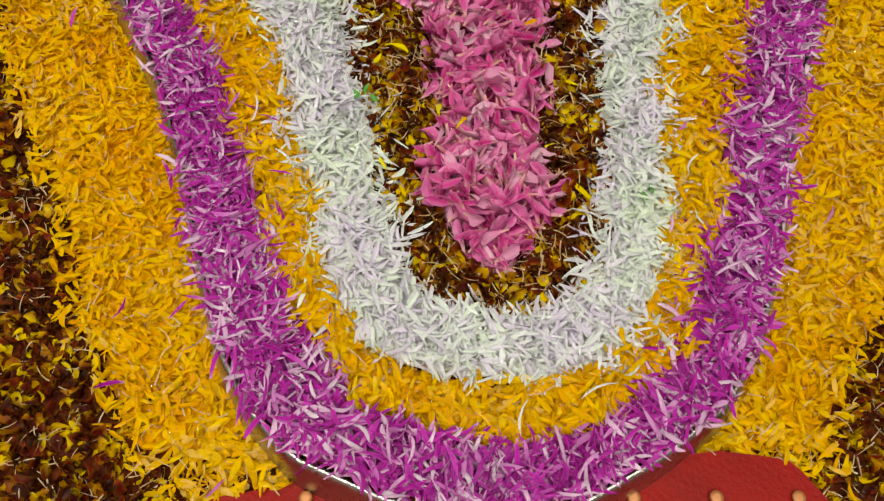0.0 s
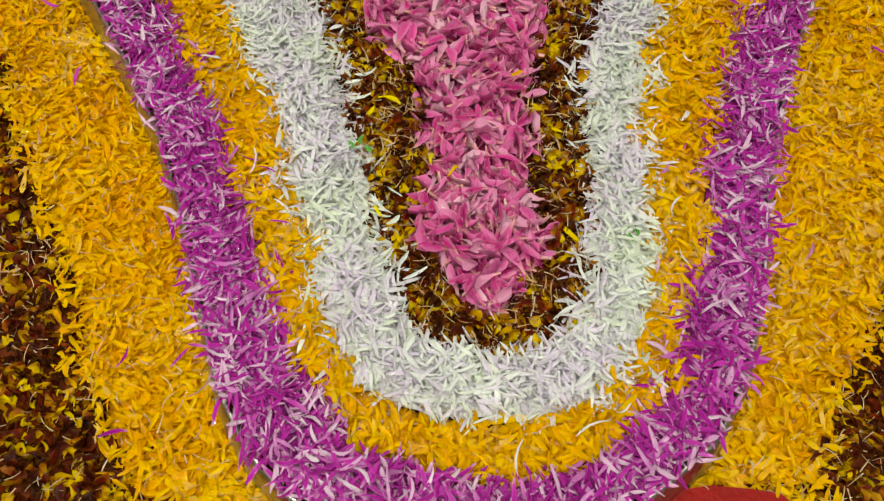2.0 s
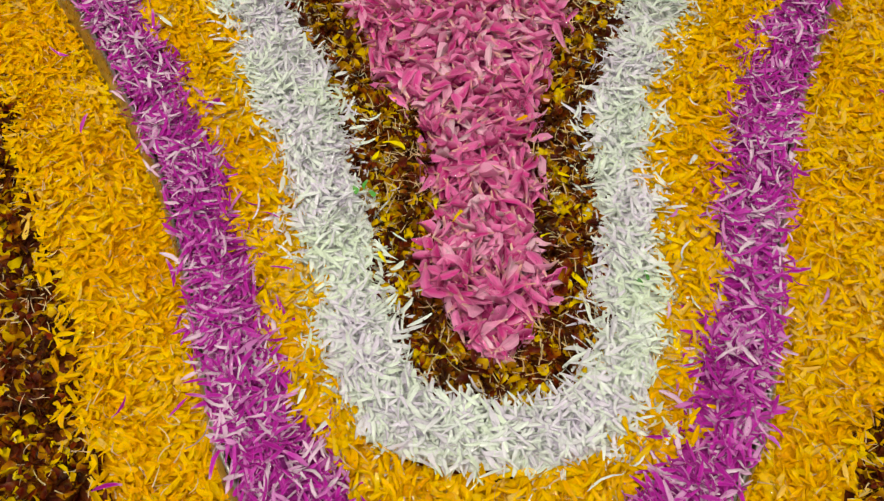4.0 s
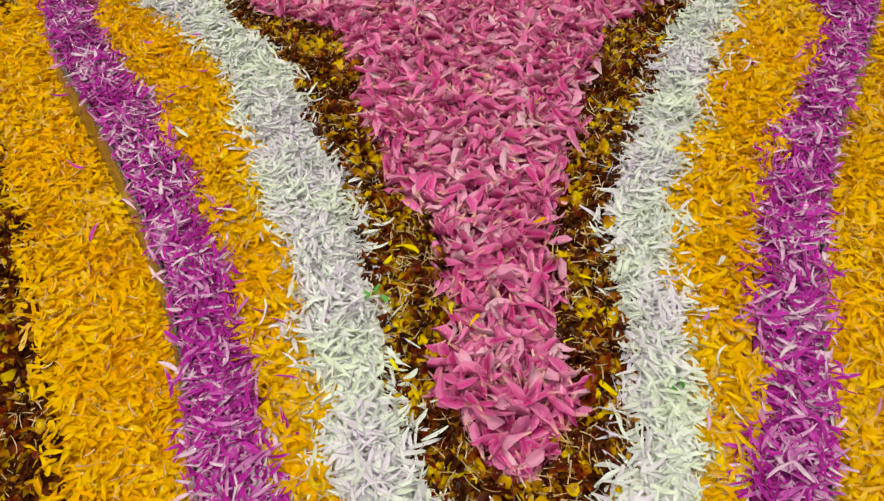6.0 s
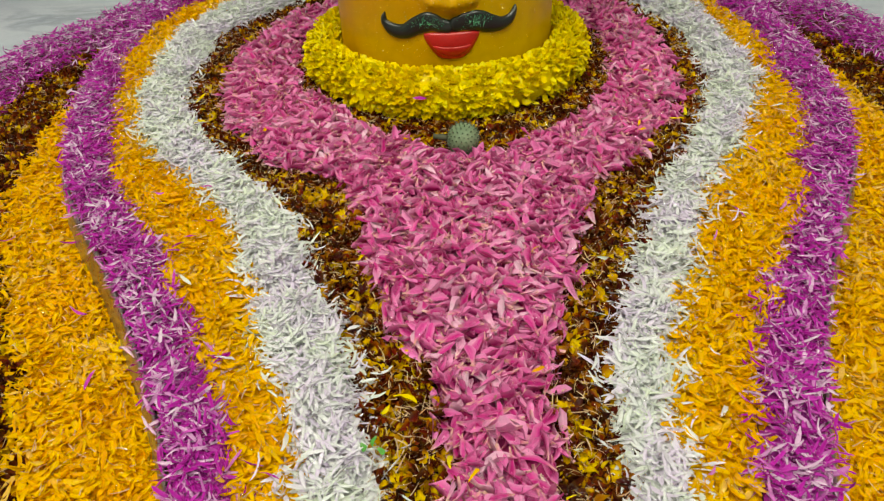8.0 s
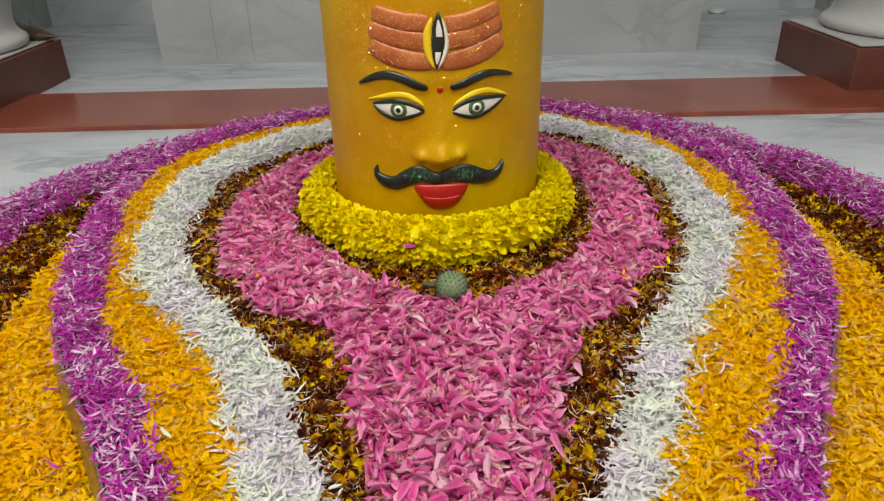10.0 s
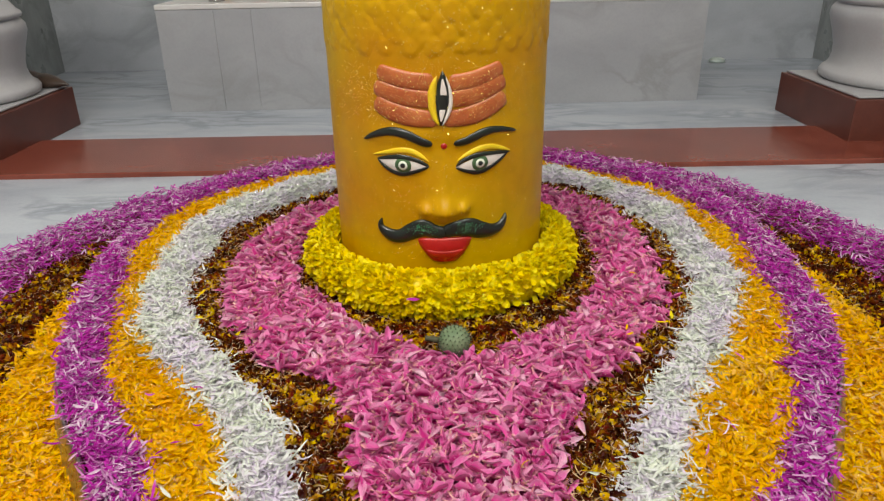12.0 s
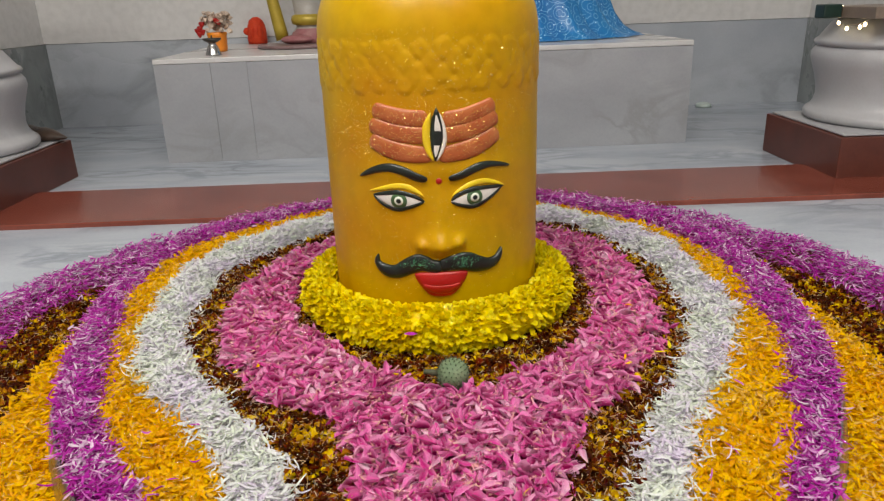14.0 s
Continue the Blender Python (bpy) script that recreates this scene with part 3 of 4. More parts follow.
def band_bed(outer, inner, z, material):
    """The packed lower petals of a band: a low sheet with an uneven top, coloured darker for gap shade."""
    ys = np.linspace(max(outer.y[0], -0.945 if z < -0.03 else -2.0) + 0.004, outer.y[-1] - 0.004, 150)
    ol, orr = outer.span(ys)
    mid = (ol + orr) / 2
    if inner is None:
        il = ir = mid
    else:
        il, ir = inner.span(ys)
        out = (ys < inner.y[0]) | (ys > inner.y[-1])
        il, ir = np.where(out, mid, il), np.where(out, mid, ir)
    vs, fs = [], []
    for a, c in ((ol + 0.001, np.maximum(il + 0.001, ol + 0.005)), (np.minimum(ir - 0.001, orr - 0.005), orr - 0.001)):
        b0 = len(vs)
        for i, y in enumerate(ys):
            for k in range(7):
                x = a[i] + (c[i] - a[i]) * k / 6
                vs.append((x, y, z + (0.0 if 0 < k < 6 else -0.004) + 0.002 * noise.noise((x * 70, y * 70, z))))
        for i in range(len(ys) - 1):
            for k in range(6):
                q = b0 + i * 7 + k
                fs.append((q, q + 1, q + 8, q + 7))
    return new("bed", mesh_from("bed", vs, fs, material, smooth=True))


def band(name, label, seed, kind, per_m2, mats, outer, inner, z0, thick, mound=0.0, rag=0.006, singles=120, threads=0.0, avoid=None, bed=None, near=-0.35, rag_out=None, gap=0.0):
    thing = tagged(empty(name, 0, (outer.y[0] + outer.y[-1]) / 2, z0), label, "petals", "petal bands")
    v, layer = scatter(seed, kind, per_m2, outer, inner, z0, thick, mound, rag, avoid, rag_out, gap, (0.2 if kind == "broad" else 0.38) if bed else 0.0)
    rng = np.random.default_rng(seed + 500)
    top = np.where((layer > 0.88) & (v[:, 0, 1] < near))[0]
    pick = rng.permutation(top)[:singles]
    rest = np.ones(len(v), bool)
    rest[pick] = False
    body = tagged(new("petal_litter", petal_mesh("petal_litter", v[rest], mats[0])), kind="stuff")
    kids = [body]
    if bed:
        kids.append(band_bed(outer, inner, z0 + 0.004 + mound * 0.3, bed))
    form, tilt, alike = KINDS[kind]
    shapes = [petal_mesh("petal", s[None], mats[1]) for s in petal_shape(6, rng, *form)]
    for i in pick:
        ob = new("petal", shapes[rng.integers(6)])
        c = v[i].mean(0)
        ob.matrix_basis = Matrix.LocRotScale(c + np.array((0, 0, 0.002)), Euler((rng.normal(0, tilt * 0.7), rng.normal(0, tilt * 0.6), rng.uniform(0, 6.283))), None)
        kids.append(ob)
    if threads:
        t, _ = scatter(seed + 900, "thread", threads, outer, inner, z0 + thick * 0.5, thick * 0.8, mound, rag, avoid)
        kids.append(tagged(new("stalk_litter", petal_mesh("stalk_litter", t, THREAD[0])), "thin pale petal stalks", kind="stuff"))
    hold(thing, *kids)
    return thing


Z = SLAB_TOP + 0.001
G_IN = Outline(-0.15, [(-0.13, -0.075, 0.075), (-0.1, -0.11, 0.11), (0.0, -0.15, 0.15), (0.1, -0.11, 0.11), (0.13, -0.075, 0.075)], 0.15)
ORANGE_BED = shaded_bed_mat("orange_bed", (0.66, 0.27, 0.001), (0.82, 0.38, 0.002))
band("purple_petal_border", "magenta and lilac aster petals heaped round the base edge", 1, "aster", 165000, PURPLE, P_OUT, P_IN, Z, 0.010, 0.012, 0.008, rag_out=0.0045, bed=shaded_bed_mat("purple_bed", (0.30, 0.006, 0.22), (0.42, 0.04, 0.36)))
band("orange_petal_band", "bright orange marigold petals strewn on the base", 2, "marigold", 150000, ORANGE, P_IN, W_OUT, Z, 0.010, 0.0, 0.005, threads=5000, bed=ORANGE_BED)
band("white_petal_band", "white and faint lilac aster petals heaped in a loop", 3, "aster", 210000, WHITE, W_OUT, W_IN, Z, 0.010, 0.013, 0.009, bed=shaded_bed_mat("white_bed", (0.70, 0.70, 0.72), (0.82, 0.83, 0.82)))
band("maroon_petal_band", "dark maroon and yellow marigold petals with pale stalks", 4, "french", 75000, MAROON, W_IN, K_OUT, Z, 0.008, 0.0, 0.004, threads=22000)
band("pink_petal_band", "glossy pink petals with pale stalk ends", 5, "broad", 54000, PINK, K_OUT, K_IN, Z, 0.010, 0.008, 0.004, bed=shaded_bed_mat("pink_bed", (0.42, 0.02, 0.14), (0.55, 0.05, 0.24)))
band("maroon_petal_ring", "dark maroon and yellow marigold petals round the garland", 6, "french", 75000, MAROON, K_IN, G_IN, Z, 0.008, 0.0, 0.004, threads=20000, singles=60, near=0.0)
ZF = FLOOR + 0.006
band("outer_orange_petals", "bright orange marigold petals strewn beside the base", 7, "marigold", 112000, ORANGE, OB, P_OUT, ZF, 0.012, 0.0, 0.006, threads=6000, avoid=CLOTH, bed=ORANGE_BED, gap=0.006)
band("outer_maroon_petals", "dark maroon and yellow marigold petals on the floor", 8, "french", 49000, MAROON, B_OUT, OB, ZF, 0.008, 0.0, 0.006, threads=9000, avoid=CLOTH)
E_IN = Outline(-1.18, [(-1.1, -0.3, 0.33), (-1.0, -0.33, 0.37), (-0.9, -0.37, 0.405), (-0.8, -0.42, 0.46), (-0.66, -0.49, 0.535), (-0.5, -0.57, 0.605),
                       (-0.3, -0.65, 0.675), (-0.2, -0.675, 0.692), (-0.02, -0.683, 0.696), (0.07, -0.685, 0.69), (0.13, -0.663, 0.666), (0.2, -0.637, 0.641), (0.25, -0.585, 0.59), (0.3, -0.52, 0.52), (0.4, -0.45, 0.45), (0.5, -0.34, 0.34), (0.57, -0.2, 0.2)], 0.61)
band("outer_purple_ring", "magenta and lilac aster petals in a wide outer ring", 9, "aster", 46000, PURPLE, O_OUT, E_IN, ZF, 0.012, 0.016, 0.006, singles=90, near=0.9, avoid=CLOTH)

# ---- the painted pillar: relief, painted features and glitter in one mesh ----
R = 0.15


INK = plain("black_green_paint", (0.006, 0.008, 0.006), (0.008, 0.016, 0.010), 40.0, 0.3)
RED = plain("red_paint", (0.38, 0.009, 0.005), (0.31, 0.007, 0.004), 30.0, 0.3)
RUST = plain("rust_red_paint", (0.34, 0.072, 0.016), (0.43, 0.125, 0.034), 45.0, 0.36, bmp=0.05)
EYE_WHITE = plain("white_paint", (0.66, 0.63, 0.58), (0.60, 0.57, 0.52), 40.0, 0.35)
LID = plain("lemon_paint", (0.70, 0.54, 0.012), (0.68, 0.46, 0.01), 40.0, 0.38)
IRIS = plain("dark_green_paint", (0.03, 0.07, 0.025), (0.06, 0.13, 0.05), 60.0, 0.3)
IRIS_PALE = plain("pale_green_paint", (0.58, 0.64, 0.52), (0.66, 0.68, 0.6), 60.0, 0.3)
FLAKE = plain("gold_glitter", (1.0, 0.76, 0.16), (1.0, 0.86, 0.36), 90.0, 0.25, metal=1.0)
GREEN_FLAKE = plain("green_glitter", (0.10, 0.75, 0.35), (0.3, 0.9, 0.55), 90.0, 0.3, metal=1.0)
PILLAR_MATS = [LINGAM, INK, RED, RUST, EYE_WHITE, LID, IRIS, IRIS_PALE, FLAKE, GREEN_FLAKE]


def bell(s, z, s0, z0, a, b):
    return np.exp(-((s - s0) ** 2 / (2 * a * a) + (z - z0) ** 2 / (2 * b * b)))


def relief(s, z):
    """Height of the relief in millimetres at s round the pillar and z up it, both in millimetres."""
    s, z = np.asarray(s, float), np.asarray(z, float)
    ramp_z = np.clip((212 - z) / 70, 0, 1) * np.clip((z - 112) / 16, 0, 1)
    h = 7.0 * np.exp(-(s - 7) ** 2 / (2 * (6 + 5 * np.clip((200 - z) / 70, 0, 1)) ** 2)) * ramp_z
    h = h + 11.0 * bell(s, z, 7, 130, 11, 10) + 7.5 * bell(s, z, -17.5, 130, 5.2, 6.0) + 7.5 * bell(s, z, 30.5, 132, 5.2, 6.0)
    h = h + 3.5 * bell(s, z, -45, 191, 22, 10) + 3.5 * bell(s, z, 55, 191, 22, 10)
    h = h - 2.0 * bell(s, z, -12, 200, 9, 14) - 2.0 * bell(s, z, 25, 200, 9, 14)
    h = h + 3.0 * bell(s, z, -50, 226, 30, 9) + 3.0 * bell(s, z, 60, 226, 30, 9)
    h = h + 5.0 * bell(s, z, 6, 80, 26, 14) + 2.0 * bell(s, z, -40, 140, 25, 22) + 2.0 * bell(s, z, 52, 140, 25, 22)
    braid = np.zeros_like(h)
    for zr, shift, rad in ((333, 0.0, 13.0), (346, 15.7, 15.0), (360, 4.0, 15.0), (374, 18.0, 14.0)):
        d = (s - shift + 15.7) % 31.416 - 15.708
        dd = (d + 3 * np.sin(zr)) ** 2 / rad ** 2 + (z - zr) ** 2 / (rad * 0.82) ** 2
        dd = dd + 0.3 * np.sin(s * 0.09 + zr) + 0.28 * np.sin(s * 0.23 + 2 * zr) + 0.15 * np.sin(s * 0.41 + z * 0.3)
        braid = np.maximum(braid, 1.7 * np.sqrt(np.clip(1 - dd, 0, 1)))
        dd2 = (d - 2) ** 2 / (rad * 0.5) ** 2 + (z - zr) ** 2 / (rad * 0.36) ** 2
        braid = braid - 0.3 * np.clip(1 - dd2, 0, 1)
    return h + braid


def wrap(s, z, h):
    """A point h millimetres out from the pillar's skin."""
    r = R + (float(relief(s, z)) + h) / 1000
    a = s / 1000 / R
    return (r * math.sin(a), -r * math.cos(a), z / 1000)


pv, pf, pm, ps = [], [], [], []
NS, NZ = 376, 180
for k in range(NZ + 1):
    z = -10 + (394 + 10) * k / NZ
    ss = -R * 1000 * math.pi + np.arange(NS) * (2 * math.pi * R * 1000 / NS)
    hh = relief(ss, np.full(NS, z))
    rr = R + hh / 1000
    aa = ss / 1000 / R
    pv += [(rr[i] * math.sin(aa[i]), -rr[i] * math.cos(aa[i]), z / 1000) for i in range(NS)]
for k in range(NZ):
    for i in range(NS):
        j = (i + 1) % NS
        pf.append((k * NS + i, k * NS + j, (k + 1) * NS + j, (k + 1) * NS + i))
        pm.append(0)
last = NZ * NS
for r, z in ((0.1495, 0.401), (0.147, 0.416), (0.1415, 0.432), (0.133, 0.447), (0.121, 0.461), (0.105, 0.473), (0.085, 0.483), (0.06, 0.490), (0.03, 0.4935), (0.004, 0.4945)):
    b0 = len(pv)
    for i in range(NS):
        a = -math.pi + i * 2 * math.pi / NS
        pv.append((r * math.sin(a), -r * math.cos(a), z))
    for i in range(NS):
        j = (i + 1) % NS
        pf.append((last + i, last + j, b0 + j, b0 + i))
        pm.append(0)
    last = b0
pf.append(tuple(last + i for i in range(NS)))
pm.append(0)


def spline(pts, n):
    """n points along a smooth line through pts."""
    p = np.array([pts[0]] + list(pts) + [pts[-1]], float)
    out = []
    for k in range(n):
        u = k / (n - 1) * (len(pts) - 1)
        i = min(int(u), len(pts) - 2)
        f = u - i
        a, b, c, d = p[i], p[i + 1], p[i + 2], p[i + 3]
        out.append(0.5 * (2 * b + (c - a) * f + (2 * a - 5 * b + 4 * c - d) * f * f + (3 * b - a - 3 * c + d) * f ** 3))
    return out


def stroke(pts, height, mi, lift=0.25, n=26, flat=0.5, blunt=True, wide=1.0):
    """A raised painted stroke through (s, z, half-width) points, rounded across and at its ends."""
    line = spline(pts, n)
    offs = (-1.0, -0.96, -0.75, -0.4, 0.0, 0.4, 0.75, 0.96, 1.0)
    b0 = len(pv)
    for k, (s, z, w) in enumerate(line):
        a, c = line[max(0, k - 1)], line[min(n - 1, k + 1)]
        t = np.array((c[0] - a[0], c[1] - a[1]))
        t = t / max(1e-6, np.hypot(*t))
        e = min(k, n - 1 - k) / 3.0
        w = max(0.15, w) * wide * (math.sqrt(max(0.0, 1 - (1 - min(1, e)) ** 2)) * 0.97 + 0.03 if blunt else 1)
        for o in offs:
            hgt = -0.6 if abs(o) == 1 else lift + height * (1 - abs(o) ** 2.4) ** flat * min(1.0, 0.25 + e)
            pv.append(wrap(s - t[1] * o * w, z + t[0] * o * w, hgt))
    m = len(offs)
    for k in range(n - 1):
        for i in range(m - 1):
            pf.append((b0 + k * m + i, b0 + (k + 1) * m + i, b0 + (k + 1) * m + i + 1, b0 + k * m + i + 1))
            pm.append(mi)


def disc(s0, z0, r, height, mi, lift, seg=28):
    b0 = len(pv)
    for f, h in ((1.0, -0.5), (0.97, lift), (0.6, lift + height * 0.7)):
        pv.extend(wrap(s0 + r * f * math.cos(2 * math.pi * i / seg), z0 + r * f * math.sin(2 * math.pi * i / seg), h) for i in range(seg))
    pv.append(wrap(s0, z0, lift + height))
    for k in range(2):
        for i in range(seg):
            j = (i + 1) % seg
            pf.append((b0 + k * seg + i, b0 + k * seg + j, b0 + (k + 1) * seg + j, b0 + (k + 1) * seg + i))
            pm.append(mi)
    for i in range(seg):
        pf.append((b0 + 2 * seg + i, b0 + 2 * seg + (i + 1) % seg, b0 + 3 * seg))
        pm.append(mi)


# three forehead stripes on each side
for pts in (((-75, 304.8, 7.8), (-52, 297.9, 9), (-30.5, 293.9, 9), (-4, 292.8, 8.5)), ((-81, 285.8, 8.2), (-53.3, 277.8, 9.3), (-31.5, 273.9, 9.3), (-5, 271.6, 9)),
            ((-81, 267.4, 8.2), (-58.5, 257.2, 9.8), (-32.7, 250.7, 9.8), (1, 247.5, 8)), ((14, 290.5, 8.5), (39, 292.5, 9), (61.7, 298.1, 9), (83.5, 306, 7.8)),
            ((14, 271.8, 9), (42.3, 274.9, 9.3), (65.3, 281.8, 9.3), (87.5, 291, 8.2)), ((6, 247.1, 8), (38, 250.7, 9.8), (65, 258.6, 9.8), (89, 270.5, 8.2))):
    stroke(pts, 3.2, 3, wide=1.2)
# upright third eye
stroke(((-0.5, 300, 1), (-5.5, 284.6, 5), (-6.5, 268.7, 5.5), (-4, 252.5, 4), (2, 240, 1)), 5.2, 5, 0.6)
stroke(((9.8, 300, 0.8), (14.3, 283.7, 2.6), (15.6, 268.4, 3), (12, 253.9, 2.8), (4.9, 240.1, 0.8)), 5.0, 4, 0.6)
stroke(((6.6, 306, 1), (6.7, 288.9, 7), (6, 271.7, 8.4), (4.8, 256.4, 6), (3.5, 240, 0.8)), 5.4, 1, 0.8, flat=0.3)
stroke(((6.3, 298, 0.9), (6.8, 287, 3.4), (7.1, 277.5, 4.2)), 0.8, 4, 5.6, blunt=False)
stroke(((5.6, 261, 3.8), (4.7, 253, 2.7), (3.9, 246, 0.8)), 0.8, 4, 5.6, blunt=False)
# brows, bindi
stroke(((-102, 217.3, 2), (-76.9, 228, 4.4), (-56.2, 232.2, 5.4), (-37.6, 228.5, 5.7), (-19.9, 220, 5.4), (-7.3, 216.2, 4)), 2.4, 1)
stroke(((19, 216.4, 4), (33.6, 219.6, 5), (52.6, 227.7, 5.4), (68.6, 230.8, 4.4), (86, 229.1, 3.4), (107.7, 224.1, 1.8)), 2.4, 1)
disc(7.0, 214.2, 4.0, 0.8, 2, 0.3)
# eyes: white, lid, iris, pupil, black outline
for white, up, lowl, lid, (ix, iz) in (
        (((-79, 194.4, 0.8), (-60.4, 191.5, 7), (-45, 189.5, 10.4), (-27.1, 189.2, 6.4), (-12.7, 188.4, 0.8)),
         ((-81.2, 194.9, 0.9), (-62.4, 198.8, 1.5), (-44.3, 200.6, 1.7), (-26.8, 196.6, 1.5), (-12, 188.4, 1.0)),
         ((-80.4, 194.3, 0.9), (-65.9, 183.6, 1.3), (-47.9, 178.1, 1.6), (-30.4, 181.7, 1.4), (-12, 188.4, 1.0)),
         ((-88.1, 199.4, 0.8), (-70.3, 203.8, 2.8), (-50, 208.2, 4.4), (-33.5, 207.8, 4.4), (-20.8, 201.2, 3), (-12.4, 194.4, 0.8)), (-44.2, 189.8)),
        (((21.7, 186.8, 0.8), (35, 187.6, 5.6), (51.8, 189.3, 10), (69.8, 193.4, 6.8), (93.3, 198.1, 0.8)),
         ((21.7, 187.6, 0.9), (33, 196.2, 1.5), (48.1, 200.8, 1.7), (66.5, 201.2, 1.5), (97.2, 198.2, 1.1)),
         ((21.7, 186.1, 0.9), (34.8, 181.0, 1.3), (50, 178.3, 1.6), (66.3, 183.4, 1.4), (93.3, 197.4, 0.9)),
         ((23.4, 194.1, 0.8), (33.1, 201, 2.8), (48.3, 207.6, 4.4), (66.6, 209.4, 4.4), (85.8, 204.2, 3), (98.2, 199, 0.8)), (51.8, 190.4))):
    stroke(white, 0.5, 4, 0.2, blunt=False)
    stroke(lid, 1.7, 5, wide=0.8)
    disc(ix, iz, 10.8, 0.25, 6, 0.9)
    disc(ix, iz, 6.0, 0.15, 7, 1.3)
    disc(ix, iz, 3.2, 0.15, 1, 1.6)
    stroke(up, 1.4, 1, 0.5, wide=1.7)
    stroke(lowl, 1.2, 1, 0.5, wide=1.8)
# lips, then the moustache over them
stroke(((6, 94, 36), (6, 85, 34), (6, 75, 28), (6, 66, 21), (6, 58, 12)), 3.6, 2, flat=0.35)
stroke(((-17, 77, 1.5), (-7, 71.5, 5), (6, 69.5, 6.5), (19, 71.5, 5), (29, 77, 1.5)), 1.2, 2, 3.3)
stroke(((-79.5, 114, 1.2), (-80.8, 102, 4.2), (-69.6, 92.8, 7.6), (-53, 92.3, 8.3), (-36.8, 100.7, 9.8), (-21.3, 106.6, 10.6), (-6.7, 102.5, 7.8), (9, 100, 6.8)), 5.0, 1, n=40, wide=1.12)
stroke(((3, 100, 6.8), (19.3, 105, 9.2), (38.3, 104.8, 11.4), (54.1, 99.1, 10.2), (71, 95.9, 7.6), (84.8, 101, 5.5), (91.9, 115.5, 1.2)), 5.0, 1, n=40, wide=1.12)
# glitter flakes
grng = np.random.default_rng(77)
for k in range(4200):
    s = grng.normal(-10, 85)
    z = grng.choice((grng.uniform(60, 300), grng.uniform(240, 400), grng.uniform(245, 310)))
    c = Vector(wrap(s, z, 0.5 if not (abs(s) < 85 and 240 < z < 312) else 4.6))
    a = s / 1000 / R
    nrm = Vector((math.sin(a), -math.cos(a), 0)) + Vector(grng.normal(0, 0.5, 3))
    q = nrm.to_track_quat("Z", "Y")
    w = grng.uniform(0.00024, 0.00050)
    b0 = len(pv)
    pv += [tuple(c + q @ Vector(o)) for o in ((-w, -w, 0), (w, -w, 0), (w, w, 0), (-w, w, 0))]
    pf.append((b0, b0 + 1, b0 + 2, b0 + 3))
    pm.append(8)
for k in range(260):
    side = k % 2
    s, z = grng.normal(-22, 11) if side else grng.normal(37, 10), grng.normal(106, 4)
    c = Vector(wrap(s, z, 5.4))
    a = s / 1000 / R
    q = (Vector((math.sin(a), -math.cos(a), 0)) + Vector(grng.normal(0, 0.45, 3))).to_track_quat("Z", "Y")
    w = grng.uniform(0.00024, 0.00050)
    b0 = len(pv)
    pv += [tuple(c + q @ Vector(o)) for o in ((-w, -w, 0), (w, -w, 0), (w, w, 0), (-w, w, 0))]
    pf.append((b0, b0 + 1, b0 + 2, b0 + 3))
    pm.append(9)
me = mesh_from("painted_stone_pillar", pv, pf, PILLAR_MATS, smooth=True)
me.polygons.foreach_set("material_index", pm)
tagged(new("painted_stone_pillar", me), "yellow painted stone pillar with a moustached face in relief and glitter", "statue")

# ---- yellow garland round the pillar's foot ----
garland = tagged(empty("garland", 0, 0, 0), "thick garland of bright yellow chrysanthemum flowers round the pillar", "garland")
bm = bmesh.new()
GR, GM, GZ = 0.1755, 0.0255, 0.020
rings = [[bm.verts.new(((GR + GM * math.cos(b)) * math.cos(a), (GR + GM * math.cos(b)) * math.sin(a), GZ + GM * 1.1 * math.sin(b))) for b in np.linspace(0, 2 * math.pi, 12, endpoint=False)]
         for a in np.linspace(0, 2 * math.pi, 72, endpoint=False)]
for i in range(72):
    for j in range(12):
        bm.faces.new((rings[i][j], rings[(i + 1) % 72][j], rings[(i + 1) % 72][(j + 1) % 12], rings[i][(j + 1) % 12])).smooth = True
core = part("core", bm, YELLOW[0])


def garland_petals(seed, N):
    """Petals that stand out of the garland in tufts, one tuft for each flower."""
    rng = np.random.default_rng(seed)
    fa = rng.uniform(0, 2 * math.pi, 420)
    fb = rng.uniform(-1.0, 2.6, 420)
    pick = rng.integers(0, 420, N)
    a = fa[pick] + rng.normal(0, 0.035, N)
    b = fb[pick] + rng.normal(0, 0.33, N)
    v = petal_shape(N, rng, (0.0115, 0.0175), (0.006, 0.0095), (0.35, 0.7, 1.0, 0.95, 0.5), (-0.5, 0.9), (-0.1, 0.4), 0.7, 0.04)
    v[..., 0] += 0.0015
    tilt = b + rng.choice((-0.75, 0.6), N) + rng.normal(0, 0.3, N)
    v = turn(v, np.zeros(N), tilt, np.zeros(N))
    off = np.stack((GM * np.cos(b), np.zeros(N), GM * 1.1 * np.sin(b)), -1)
    v = v + off[:, None, :]
    sway = rng.normal(0, 0.3, N)
    v = turn(v, sway, np.zeros(N), np.zeros(N))
    v[..., 0] += GR
    v = turn(v, a, np.zeros(N), np.zeros(N))
    v[..., 2] += GZ
    v[..., 2] = np.maximum(v[..., 2], -0.004)
    return v


gv = garland_petals(21, 7000)
rr = np.hypot(gv[..., 0], gv[..., 1]).min(1)
gv = gv[rr > R + 0.001]
HEADS = 46
sector = ((np.arctan2(gv[:, 7, 1], gv[:, 7, 0]) / (2 * math.pi) + 0.5) * HEADS).astype(int) % HEADS
hold(garland, core, *[new("flower_head", petal_mesh("flower_head", gv[sector == i], YELLOW[0])) for i in range(HEADS) if (sector == i).any()])
